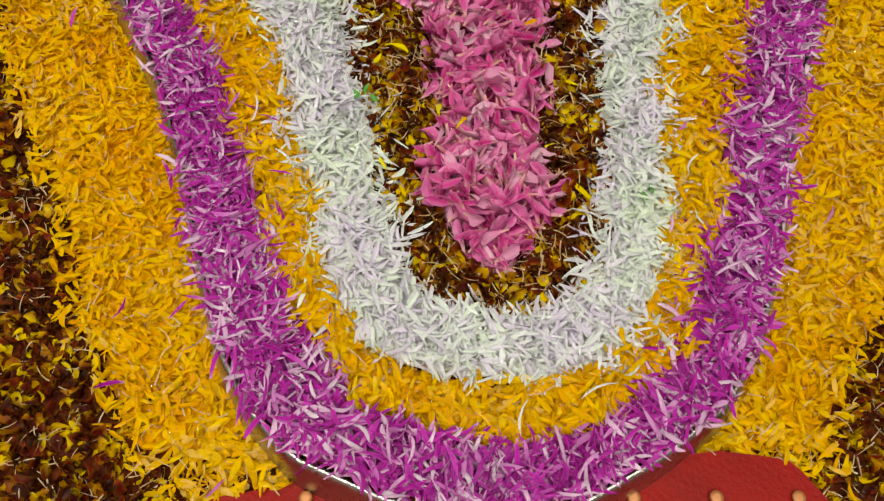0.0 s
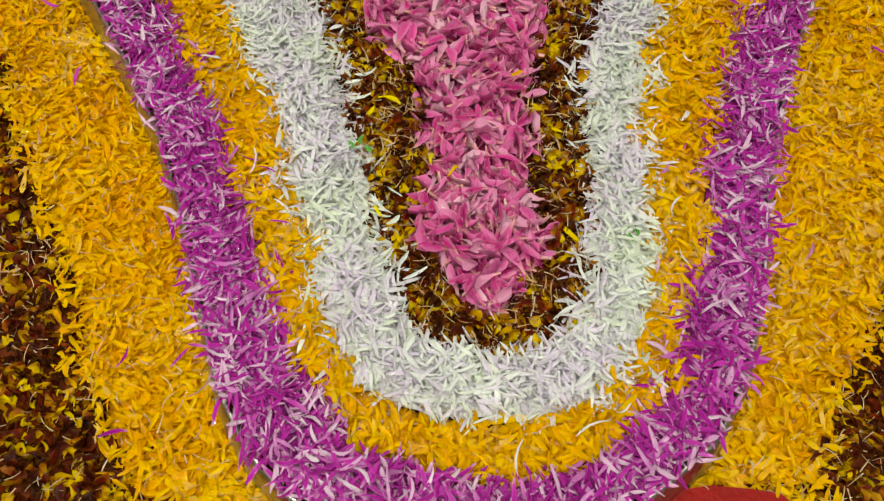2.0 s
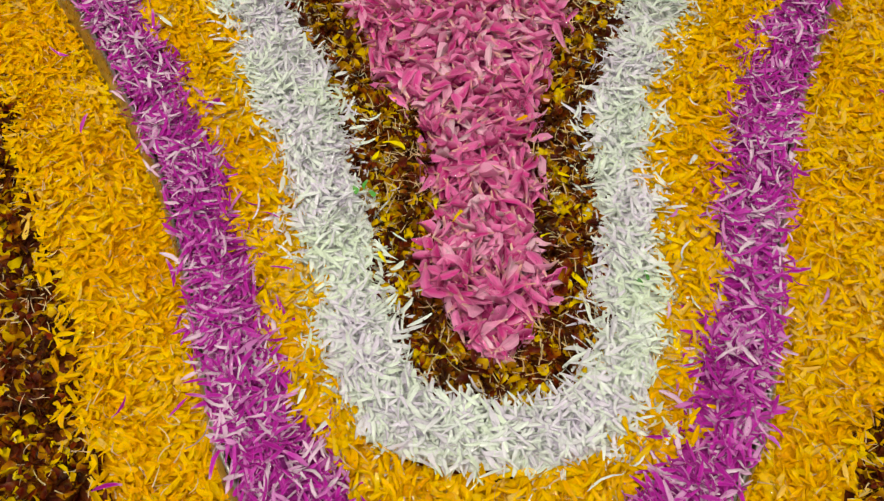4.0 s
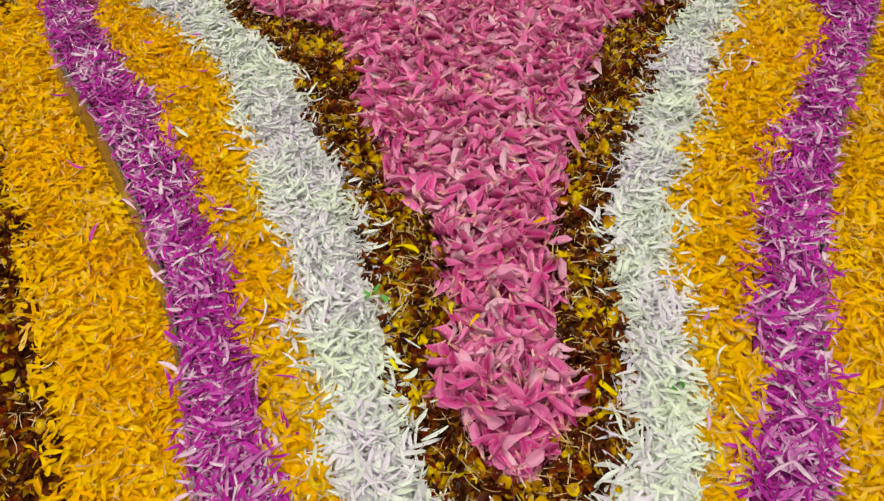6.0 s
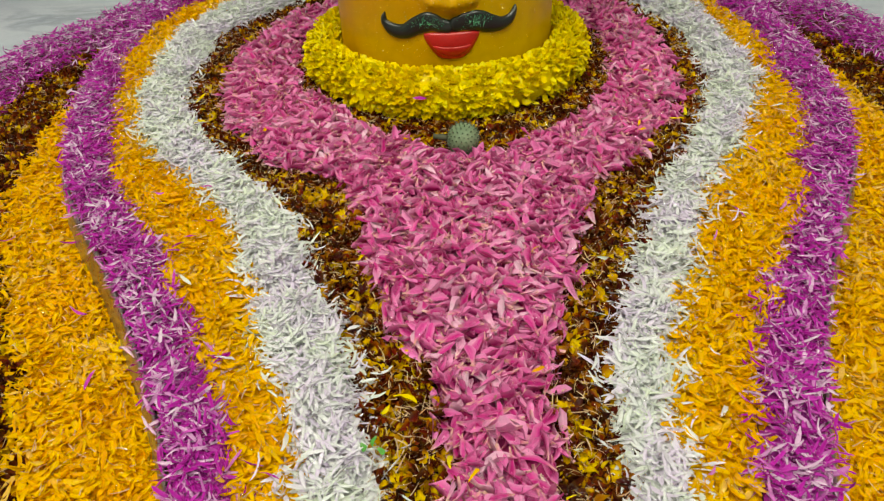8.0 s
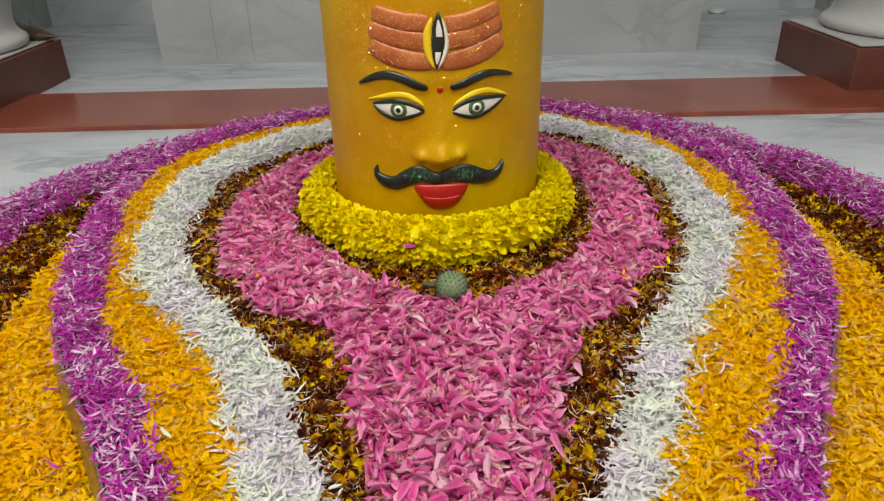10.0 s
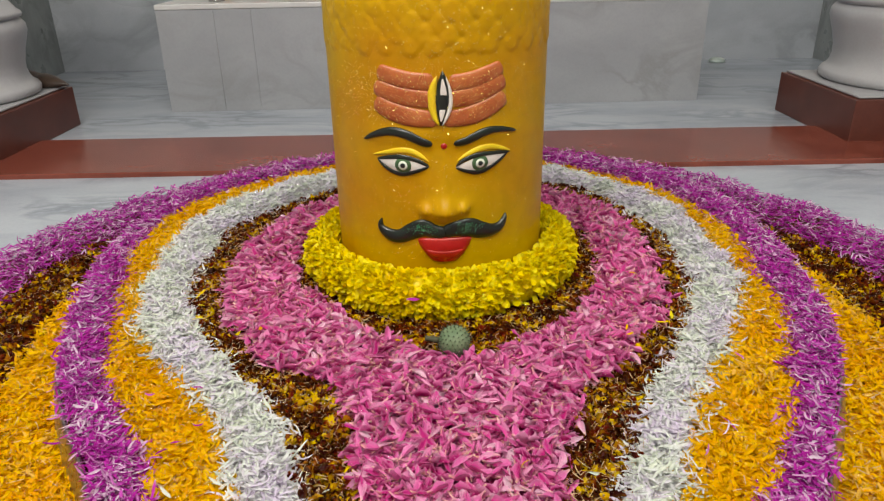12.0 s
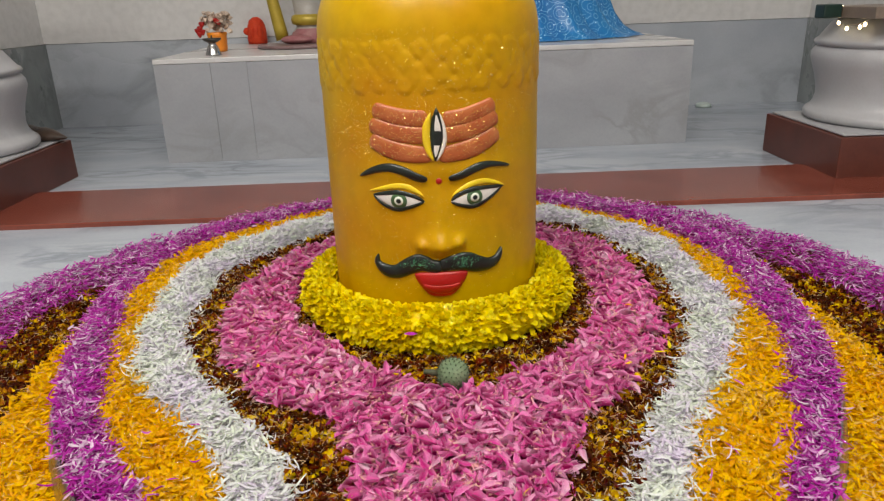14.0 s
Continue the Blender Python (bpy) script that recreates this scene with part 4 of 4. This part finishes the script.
for nm, (x, y, z) in (("stray_petal", (-0.045, -0.158, 0.047)), ("stray_petal", (-0.036, -0.205, 0.031))):
    v = petal_shape(1, np.random.default_rng(5), (0.016, 0.018), (0.005, 0.006), (0.35, 0.8, 1.0, 0.8, 0.12), (0.1, 0.3), (0, 0.3))
    ob = new(nm, petal_mesh(nm, v, PURPLE[1]))
    ob.location = (x, y, z)
    ob.rotation_euler = (0.4, 0.2, 0.3)
    tagged(ob, "single magenta petal caught on the yellow garland", "petal", "stray petals")

# ---- thorn apple ----
FRUIT = plain("grey_green_rind", (0.10, 0.155, 0.085), (0.17, 0.22, 0.13), 40.0, 0.5, bmp=0.2)
fruit = tagged(empty("thorn_apple", 0.014, -0.272, 0.0), "grey-green spiny thorn apple fruit resting on the petals", "fruit")
bm = bmesh.new()
bmesh.ops.create_icosphere(bm, subdivisions=4, radius=0.0185)
for f in bm.faces:
    f.smooth = True
spines = bmesh.new()
bmesh.ops.create_icosphere(spines, subdivisions=3, radius=1.0)
dirs = [v.co.copy() for v in spines.verts]
spines.free()
body = part("rind", bm, FRUIT)
bm = bmesh.new()
for d in dirs[::1]:
    q = d.to_track_quat("Z", "Y").to_matrix().to_4x4()
    bmesh.ops.create_cone(bm, cap_ends=False, segments=5, radius1=0.0010, radius2=0.0002, depth=0.0040, matrix=Matrix.Translation(d * 0.0196) @ q)
SPINE = plain("dark_spine", (0.05, 0.075, 0.04), (0.08, 0.10, 0.06), 60.0, 0.5)
spi = tagged(part("spines", bm, SPINE), kind="stuff")
stem = part("stem", lathe([(0.0035, -0.004), (0.004, 0.004), (0.003, 0.010), (0.0035, 0.014)], 12), plain("dark_stem", (0.05, 0.055, 0.03), (0.08, 0.08, 0.05), 60.0, 0.6))
for o in (body, spi):
    o.location = (0.015, -0.276, 0.012)
stem.matrix_basis = Matrix.Translation((-0.006, -0.274, 0.013)) @ Matrix.Rotation(-1.4, 4, "Y")
hold(fruit, body, spi, stem)

# ---- red cloth with gold spots ----
cl = CLOTH.loop(60)
bm = bmesh.new()
up = [bm.verts.new((x, y, FLOOR + 0.016 + 0.004 * math.sin(9 * x) + 0.003 * math.sin(17 * y))) for x, y in cl]
dn = [bm.verts.new((v.co.x, v.co.y, v.co.z - 0.003)) for v in up]
bm.faces.new(up)
bm.faces.new(dn[::-1])
for i in range(len(up)):
    bm.faces.new((up[i], up[(i + 1) % len(up)], dn[(i + 1) % len(up)], dn[i]))
bmesh.ops.triangulate(bm, faces=[f for f in bm.faces if len(f.verts) > 4])
cloth = tagged(part("red_cloth", bm, CLOTH_RED), "plain red cloth with faded gold spots under the spout", "cloth")
GOLD = plain("faded_gold_spot", (0.34, 0.12, 0.04), (0.42, 0.17, 0.05), 80.0, 0.45, metal=0.3)
spot = bpy.data.meshes.new("spot")
sb = lathe([(0.0045, 0.0), (0.0042, 0.0012), (0.002, 0.0016)], 12)
sb.to_mesh(spot)
sb.free()
spot.materials.append(GOLD)
for ix in range(-4, 5):
    for iy in range(5):
        x, y = ix * 0.052 + 0.026 * (iy % 2) + 0.01, -0.972 - iy * 0.05
        if CLOTH.depth(np.array([x]), np.array([y]))[0] > 0.008:
            ob = new("spot", spot)
            ob.location = (x, y, FLOOR + 0.0175 + 0.004 * math.sin(9 * x) + 0.003 * math.sin(17 * y))
            hold(cloth, ob)

# ---- things on the plinth ----
PT = 0.276
CHROME = plain("bright_steel", (0.62, 0.61, 0.60), (0.5, 0.49, 0.48), 20.0, 0.18, metal=1.0)
DARK_METAL = plain("dark_oil_metal", (0.05, 0.045, 0.04), (0.08, 0.07, 0.06), 30.0, 0.35, metal=0.7)
lx, ly = -0.735, 1.49
lamp = tagged(empty("oil_lamp", lx, ly, PT), "small steel oil lamp with a dark dish on a flared foot", "oil lamp")
hold(lamp, part("foot", lathe([(0.027, PT), (0.026, PT + 0.004), (0.017, PT + 0.03), (0.012, PT + 0.036), (0.014, PT + 0.04)], 24, lx, ly), CHROME),
     part("dish", lathe([(0.014, PT + 0.041), (0.03, PT + 0.05), (0.032, PT + 0.056), (0.028, PT + 0.055), (0.01, PT + 0.048)], 24, lx, ly), DARK_METAL, label="dark oily dish"),
     part("wick", lathe([(0.004, PT + 0.05), (0.003, PT + 0.062), (0.001, PT + 0.066)], 10, lx, ly), DARK_METAL))
cx, cy = -0.775, 1.70
ORANGE_PL = plain("orange_plastic", (0.80, 0.22, 0.015), (0.76, 0.27, 0.02), 12.0, 0.35)
BEIGE = plain("beige_dry_flower", (0.52, 0.40, 0.30), (0.62, 0.50, 0.42), 60.0, 0.7, bmp=0.4)
pot = tagged(empty("flower_pot", cx, cy, PT), "small orange pot with a bunch of dry beige flowers", "flower pot")
bm = bmesh.new()
prng = random.Random(8)
for k in range(120):
    a, e, r = prng.uniform(0, 6.28), prng.uniform(0.1, 1.5), prng.uniform(0.005, 0.046)
    c = Vector((cx + 0.004 + r * 1.25 * math.cos(a), cy + r * math.sin(a), PT + 0.074 + 0.04 * math.sin(e) + prng.uniform(-0.015, 0.02)))
    bmesh.ops.create_cone(bm, cap_ends=True, segments=5, radius1=0.003, radius2=0.010, depth=0.012, matrix=Matrix.Translation(c) @ Euler((prng.uniform(-1, 1), prng.uniform(-1, 1), a)).to_matrix().to_4x4())
bunch = part("bouquet", bm, BEIGE, label="dry beige flowers")
red_flowers = []
for dx, dz in ((-0.052, 0.062), (-0.048, 0.082), (-0.040, 0.096), (-0.058, 0.074), (-0.040, 0.070), (0.012, 0.108), (0.022, 0.102)):
    red_flowers.append(part("red_flower", lathe([(0.003, PT + dz - 0.01), (0.007, PT + dz - 0.004), (0.011, PT + dz + 0.006), (0.008, PT + dz + 0.010), (0.002, PT + dz + 0.004)], 9, cx + dx, cy - 0.035), RED, label="small red flower"))
hold(pot, part("pot", lathe([(0.030, PT), (0.032, PT + 0.01), (0.034, PT + 0.055), (0.036, PT + 0.058), (0.036, PT + 0.068), (0.032, PT + 0.068)], 24, cx, cy), ORANGE_PL), bunch, *red_flowers)
ix, iy = -0.742, 2.19
bm = lathe([(0.040, PT), (0.042, PT + 0.02), (0.040, PT + 0.055), (0.036, PT + 0.078), (0.028, PT + 0.096), (0.015, PT + 0.107), (0.004, PT + 0.110)], 24, ix, iy)
bmesh.ops.create_icosphere(bm, subdivisions=2, radius=0.016, matrix=Matrix.Translation((ix - 0.040, iy - 0.01, PT + 0.052)))
bmesh.ops.create_icosphere(bm, subdivisions=2, radius=0.013, matrix=Matrix.Translation((ix - 0.012, iy - 0.034, PT + 0.048)) @ Matrix.Diagonal((1, 1, 2.2, 1)))
bmesh.ops.create_icosphere(bm, subdivisions=2, radius=0.013, matrix=Matrix.Translation((ix + 0.02, iy - 0.034, PT + 0.048)) @ Matrix.Diagonal((1, 1, 2.2, 1)))
tagged(part("small_idol", bm, plain("vermilion", (0.62, 0.06, 0.02), (0.52, 0.04, 0.015), 30.0, 0.55, bmp=0.1)), "small rounded vermilion red idol on the altar", "statue")

# statue fragment: foot on a plate, staff beside it
PLATE = plain("dark_plate", (0.16, 0.10, 0.10), (0.22, 0.14, 0.14), 20.0, 0.3)
STONE = marble("statue_marble", (0.40, 0.38, 0.35), (0.30, 0.28, 0.25), (0.2, 0.17, 0.15), 5.0, 0.4)
OLIVE = plain("olive_gold_paint", (0.34, 0.25, 0.025), (0.42, 0.31, 0.04), 14.0, 0.35, metal=0.2)
tagged(part("statue_plate", lathe([(0.165, PT), (0.17, PT + 0.006), (0.165, PT + 0.012), (0.15, PT + 0.013)], 40, -0.49, 1.83), PLATE), "flat dark maroon plate under the statue", "plate")
sx, sy = -0.46, 1.87
prof = [(0.075, PT + 0.0135), (0.078, PT + 0.03), (0.066, PT + 0.055), (0.055, PT + 0.066), (0.05, PT + 0.072), (0.052, PT + 0.078), (0.066, PT + 0.083), (0.07, PT + 0.098), (0.066, PT + 0.113), (0.054, PT + 0.118), (0.060, PT + 0.18), (0.078, PT + 0.28), (0.085, PT + 0.4)]
bm = lathe(prof, 32, sx, sy)
for f in bm.faces:
    z = f.calc_center_median().z
    f.material_index = 1 if PT + 0.077 < z < PT + 0.118 else (2 if z < PT + 0.05 else 0)
bmesh.ops.create_icosphere(bm, subdivisions=3, radius=0.05, matrix=Matrix.Translation((sx - 0.04, sy - 0.06, PT + 0.028)) @ Matrix.Diagonal((1.3, 1.1, 0.36, 1)))
for f in bm.faces:
    c = f.calc_center_median()
    if c.z < PT + 0.062 and c.y < sy - 0.03:
        f.material_index = 2
ROSE = plain("rose_stain", (0.34, 0.17, 0.17), (0.28, 0.10, 0.11), 30.0, 0.5)
tagged(part("statue", bm, [STONE, OLIVE, ROSE]), "pale marble statue standing on the altar, gilded band at its foot", "statue")
bm = lathe([(0.026, PT + 0.0135), (0.025, PT + 0.05), (0.021, PT + 0.2), (0.021, PT + 0.7)], 20)
staff = part("staff", bm, OLIVE)
staff.matrix_basis = Matrix.Translation((-0.515, 1.86, 0)) @ Matrix.Shear("XY", 4, (-0.36, 0.0))
tagged(staff, "olive gold painted staff leaning on the altar", "staff")

# blue draped cloth with pale swirls
m, nt, b = mat("blue_brocade")
tc = nt.nodes.new("ShaderNodeTexCoord")
vor = node(nt, "ShaderNodeTexVoronoi", Scale=23.0)
nt.links.new(tc.outputs["Object"], vor.inputs["Vector"])
wv = nt.nodes.new("ShaderNodeMath")
wv.operation = "MULTIPLY"
wv.inputs[1].default_value = 26.0
nt.links.new(vor.outputs["Distance"], wv.inputs[0])
sn = nt.nodes.new("ShaderNodeMath")
sn.operation = "SINE"
nt.links.new(wv.outputs[0], sn.inputs[0])
n1 = node(nt, "ShaderNodeTexNoise", Scale=8.0, Detail=3.0)
nt.links.new(tc.outputs["Object"], n1.inputs["Vector"])
blue = mix(nt, n1.outputs[0], (0.002, 0.08, 0.32), (0.006, 0.23, 0.52))
swirl = ramp(nt, sn.outputs[0], [(0.78, (0, 0, 0)), (0.9, (1, 1, 1))])
col = mix(nt, swirl, blue, (0.14, 0.36, 0.62))
v2 = node(nt, "ShaderNodeTexVoronoi", Scale=55.0)
nt.links.new(tc.outputs["Object"], v2.inputs["Vector"])
col = mix(nt, ramp(nt, v2.outputs["Distance"], [(0.1, (1, 1, 1)), (0.16, (0, 0, 0))]), col, (0.6, 0.85, 0.95))
nt.links.new(col, b.inputs["Base Color"])
b.inputs["Roughness"].default_value = 0.35
bm = bmesh.new()
rings = []
for k, (z, rx, ry) in enumerate(((PT + 0.002, 0.50, 0.30), (PT + 0.01, 0.47, 0.285), (PT + 0.04, 0.42, 0.262), (PT + 0.09, 0.385, 0.245), (PT + 0.16, 0.355, 0.225), (PT + 0.3, 0.31, 0.2), (PT + 0.5, 0.25, 0.17))):
    ring = []
    for i in range(160):
        a = 2 * math.pi * i / 160
        fold = 1 + 0.03 * math.sin(17 * a + 0.4 * k) + 0.015 * math.sin(41 * a + k)
        ring.append(bm.verts.new((0.33 + rx * fold * math.cos(a), 1.87 + ry * fold * math.sin(a), z + (0.004 * math.sin(9 * a) if k == 1 else 0))))
    rings.append(ring)
for a, c in zip(rings, rings[1:]):
    for i in range(160):
        bm.faces.new((a[i], a[(i + 1) % 160], c[(i + 1) % 160], c[i])).smooth = True
bm.faces.new(rings[-1])
tagged(part("draped_cloth", bm, m), "shiny blue brocade cloth with pale swirls draped on the altar", "cloth")

# ---- fairy lights, box and wooden board on a column; slipper-like shell on the other base ----
WIRE = plain("thin_wire", (0.3, 0.28, 0.22), (0.4, 0.37, 0.3), 30.0, 0.5)
m, nt, b = mat("warm_bulb")
b.inputs["Base Color"].default_value = (0.9, 0.8, 0.6, 1)
b.inputs["Emission Color"].default_value = (1.0, 0.80, 0.45, 1)
b.inputs["Emission Strength"].default_value = 7.0
BULB = m
lights = tagged(empty("fairy_lights", 1.15, 0.98, 0.33), "string of small glowing warm white bulbs on the column", "fairy lights")
bulbs = []
path = [(1.150, 1.03, 0.372), (1.150, 1.035, 0.331), (1.146, 0.985, 0.318), (1.158, 0.945, 0.323), (1.165, 0.935, 0.330), (1.19, 0.90, 0.352)]
for p in path[:5]:
    bm = bmesh.new()
    bmesh.ops.create_icosphere(bm, subdivisions=2, radius=0.0045, matrix=Matrix.Translation(p) @ Matrix.Diagonal((1, 1, 1.4, 1)))
    bulbs.append(part("bulb", bm, BULB, label="glowing warm bulb"))
cu = bpy.data.curves.new("cord", "CURVE")
cu.dimensions, cu.bevel_depth = "3D", 0.0012
sp = cu.splines.new("POLY")
sp.points.add(len(path) - 1)
for q, p in zip(sp.points, path):
    q.co = (p[0], p[1] + 0.004, p[2] + 0.008, 1)
dg = bpy.data.objects.new("tmp", cu)
scene.collection.objects.link(dg)
bpy.context.view_layer.update()
cord_me = bpy.data.meshes.new_from_object(dg)
bpy.data.objects.remove(dg)
cord_me.materials.append(WIRE)
hold(lights, new("cord", cord_me), *bulbs)
tagged(part("green_box", box(1.085, 1.135, 1.0, 1.05, 0.346, 0.382, 0.004), plain("dark_green_plastic", (0.003, 0.016, 0.012), (0.005, 0.024, 0.018), 20.0, 0.4)), "small dark green plastic box fixed beside the brown slab", "box")
bm = bmesh.new()
bmesh.ops.create_uvsphere(bm, u_segments=24, v_segments=14, radius=1.0)
for v in bm.verts:
    x, y, z = v.co
    w = (1 - 0.75 * abs(x) ** 1.5)
    v.co = Vector((x * 0.095, y * 0.036 * w, max(-0.35, z) * 0.03 * w + (0.055 if x < -0.2 else 0.0) * (-x - 0.2)))
for f in bm.faces:
    f.smooth = True
shell = tagged(part("conch_shell", bm, plain("brown_shell", (0.026, 0.016, 0.011), (0.05, 0.030, 0.02), 30.0, 0.35, bmp=0.1)), "small brown pointed shell lying on the column base", "shell")
shell.matrix_basis = Matrix.Translation((-1.208, 1.195, 0.0675)) @ Matrix.Rotation(-0.35, 4, "Z")
tagged(part("crumpled_bag", lathe([(0.032, FLOOR), (0.038, FLOOR + 0.006), (0.03, FLOOR + 0.016), (0.014, FLOOR + 0.022), (0.004, FLOOR + 0.02)], 11, 1.24, 2.2), plain("pale_green_plastic", (0.5, 0.58, 0.54), (0.4, 0.48, 0.45), 40.0, 0.3, bmp=0.4)), "crumpled pale green plastic bag on the floor", "bag")

# ---- stray petals on the bands ----
srng = np.random.default_rng(31)


def strays(count, region_out, region_in, kind, mats, label, zz):
    form, tilt, alike = KINDS[kind]
    shapes = [petal_mesh("stray_petal", s[None], mats[1]) for s in petal_shape(5, srng, *form)]
    done = 0
    while done < count:
        x, y = srng.uniform(-0.6, 0.6), srng.uniform(-0.97, -0.1)
        pt = (np.array([x]), np.array([y]))
        if region_out.depth(*pt)[0] > 0 and (region_in is None or region_in.depth(*pt)[0] < 0):
            ob = new("stray_petal", shapes[srng.integers(5)])
            ob.matrix_basis = Matrix.LocRotScale((x, y, zz + srng.uniform(0, 0.004)), Euler((srng.normal(0, 0.3), srng.normal(0, 0.25), srng.uniform(0, 6.28))), None)
            tagged(ob, label, "petal", "stray petals")
            done += 1


strays(26, P_IN, W_OUT, "aster", WHITE, "single white petal strayed onto the orange petals", 0.003)
strays(12, P_IN, W_OUT, "aster", PURPLE, "single magenta petal strayed onto the orange petals", 0.003)
strays(14, OB, P_OUT, "aster", PURPLE, "single magenta petal strayed onto the orange petals", -0.048)
strays(10, K_OUT, K_IN, "marigold", ORANGE, "single orange petal strayed onto the pink petals", 0.012)
strays(14, W_IN, K_OUT, "marigold", YELLOW, "single yellow petal strayed onto the maroon petals", 0.002)
GREEN_BIT = both("green_leaf_bit", [(0.0, (0.10, 0.42, 0.06)), (0.5, (0.16, 0.52, 0.10)), (1.0, (0.24, 0.56, 0.16))], (0.3, 0.5, 0.2), 0.3)
for x, y in ((-0.062, -0.698), (-0.056, -0.706), (-0.068, -0.704), (0.133, -0.78), (0.128, -0.785)):
    v = petal_shape(1, srng, (0.007, 0.012), (0.003, 0.005), (0.4, 0.8, 1.0, 0.8, 0.3), (-0.4, 0.6), (-0.2, 0.5))
    ob = new("leaf_bit", petal_mesh("leaf_bit", v, GREEN_BIT[1]))
    ob.matrix_basis = Matrix.LocRotScale((x, y, 0.008), Euler((srng.normal(0, 0.4), srng.normal(0, 0.4), srng.uniform(0, 6.28))), None)
    tagged(ob, "small bright green leaf scrap among the petals", "leaf", "leaf scraps")

# ---- water beads on the petals ----
m, nt, b = mat("water")
b.inputs["Base Color"].default_value = (1, 1, 1, 1)
b.inputs["Roughness"].default_value = 0.02
b.inputs["IOR"].default_value = 1.33
b.inputs["Transmission Weight"].default_value = 1.0
tmp = bmesh.new()
bmesh.ops.create_icosphere(tmp, subdivisions=1, radius=1.0)
tmp.verts.ensure_lookup_table()
bv = np.array([v.co[:] for v in tmp.verts])
bf = np.array([[v.index for v in f.verts] for f in tmp.faces])
tmp.free()
wr = np.random.default_rng(63)
cen = []
while len(cen) < 9000:
    x, y = wr.uniform(-0.55, 0.6), wr.uniform(-0.98, 0.1)
    pt = (np.array([x]), np.array([y]))
    if P_OUT.depth(*pt)[0] > 0.005 and math.hypot(x, y) > 0.2:
        cen.append((x, y, wr.uniform(0.005, 0.015), wr.uniform(0.0005, 0.001)))
    elif OB.depth(*pt)[0] > 0.01 and P_OUT.depth(*pt)[0] < -0.02 and CLOTH.depth(*pt)[0] < 0:
        cen.append((x, y, FLOOR + 0.006 + wr.uniform(0.010, 0.018), wr.uniform(0.0005, 0.001)))
cen = np.array(cen)
vv = (bv[None] * cen[:, None, 3:4] + cen[:, None, :3]).reshape(-1, 3)
ff = (bf[None] + (np.arange(len(cen)) * len(bv))[:, None, None]).reshape(-1, 3)
tagged(new("water_beads", mesh_from("water_beads", vv.tolist(), ff.tolist(), m, smooth=True)), "tiny clear water drops lying on the petals", "water", kind="stuff")
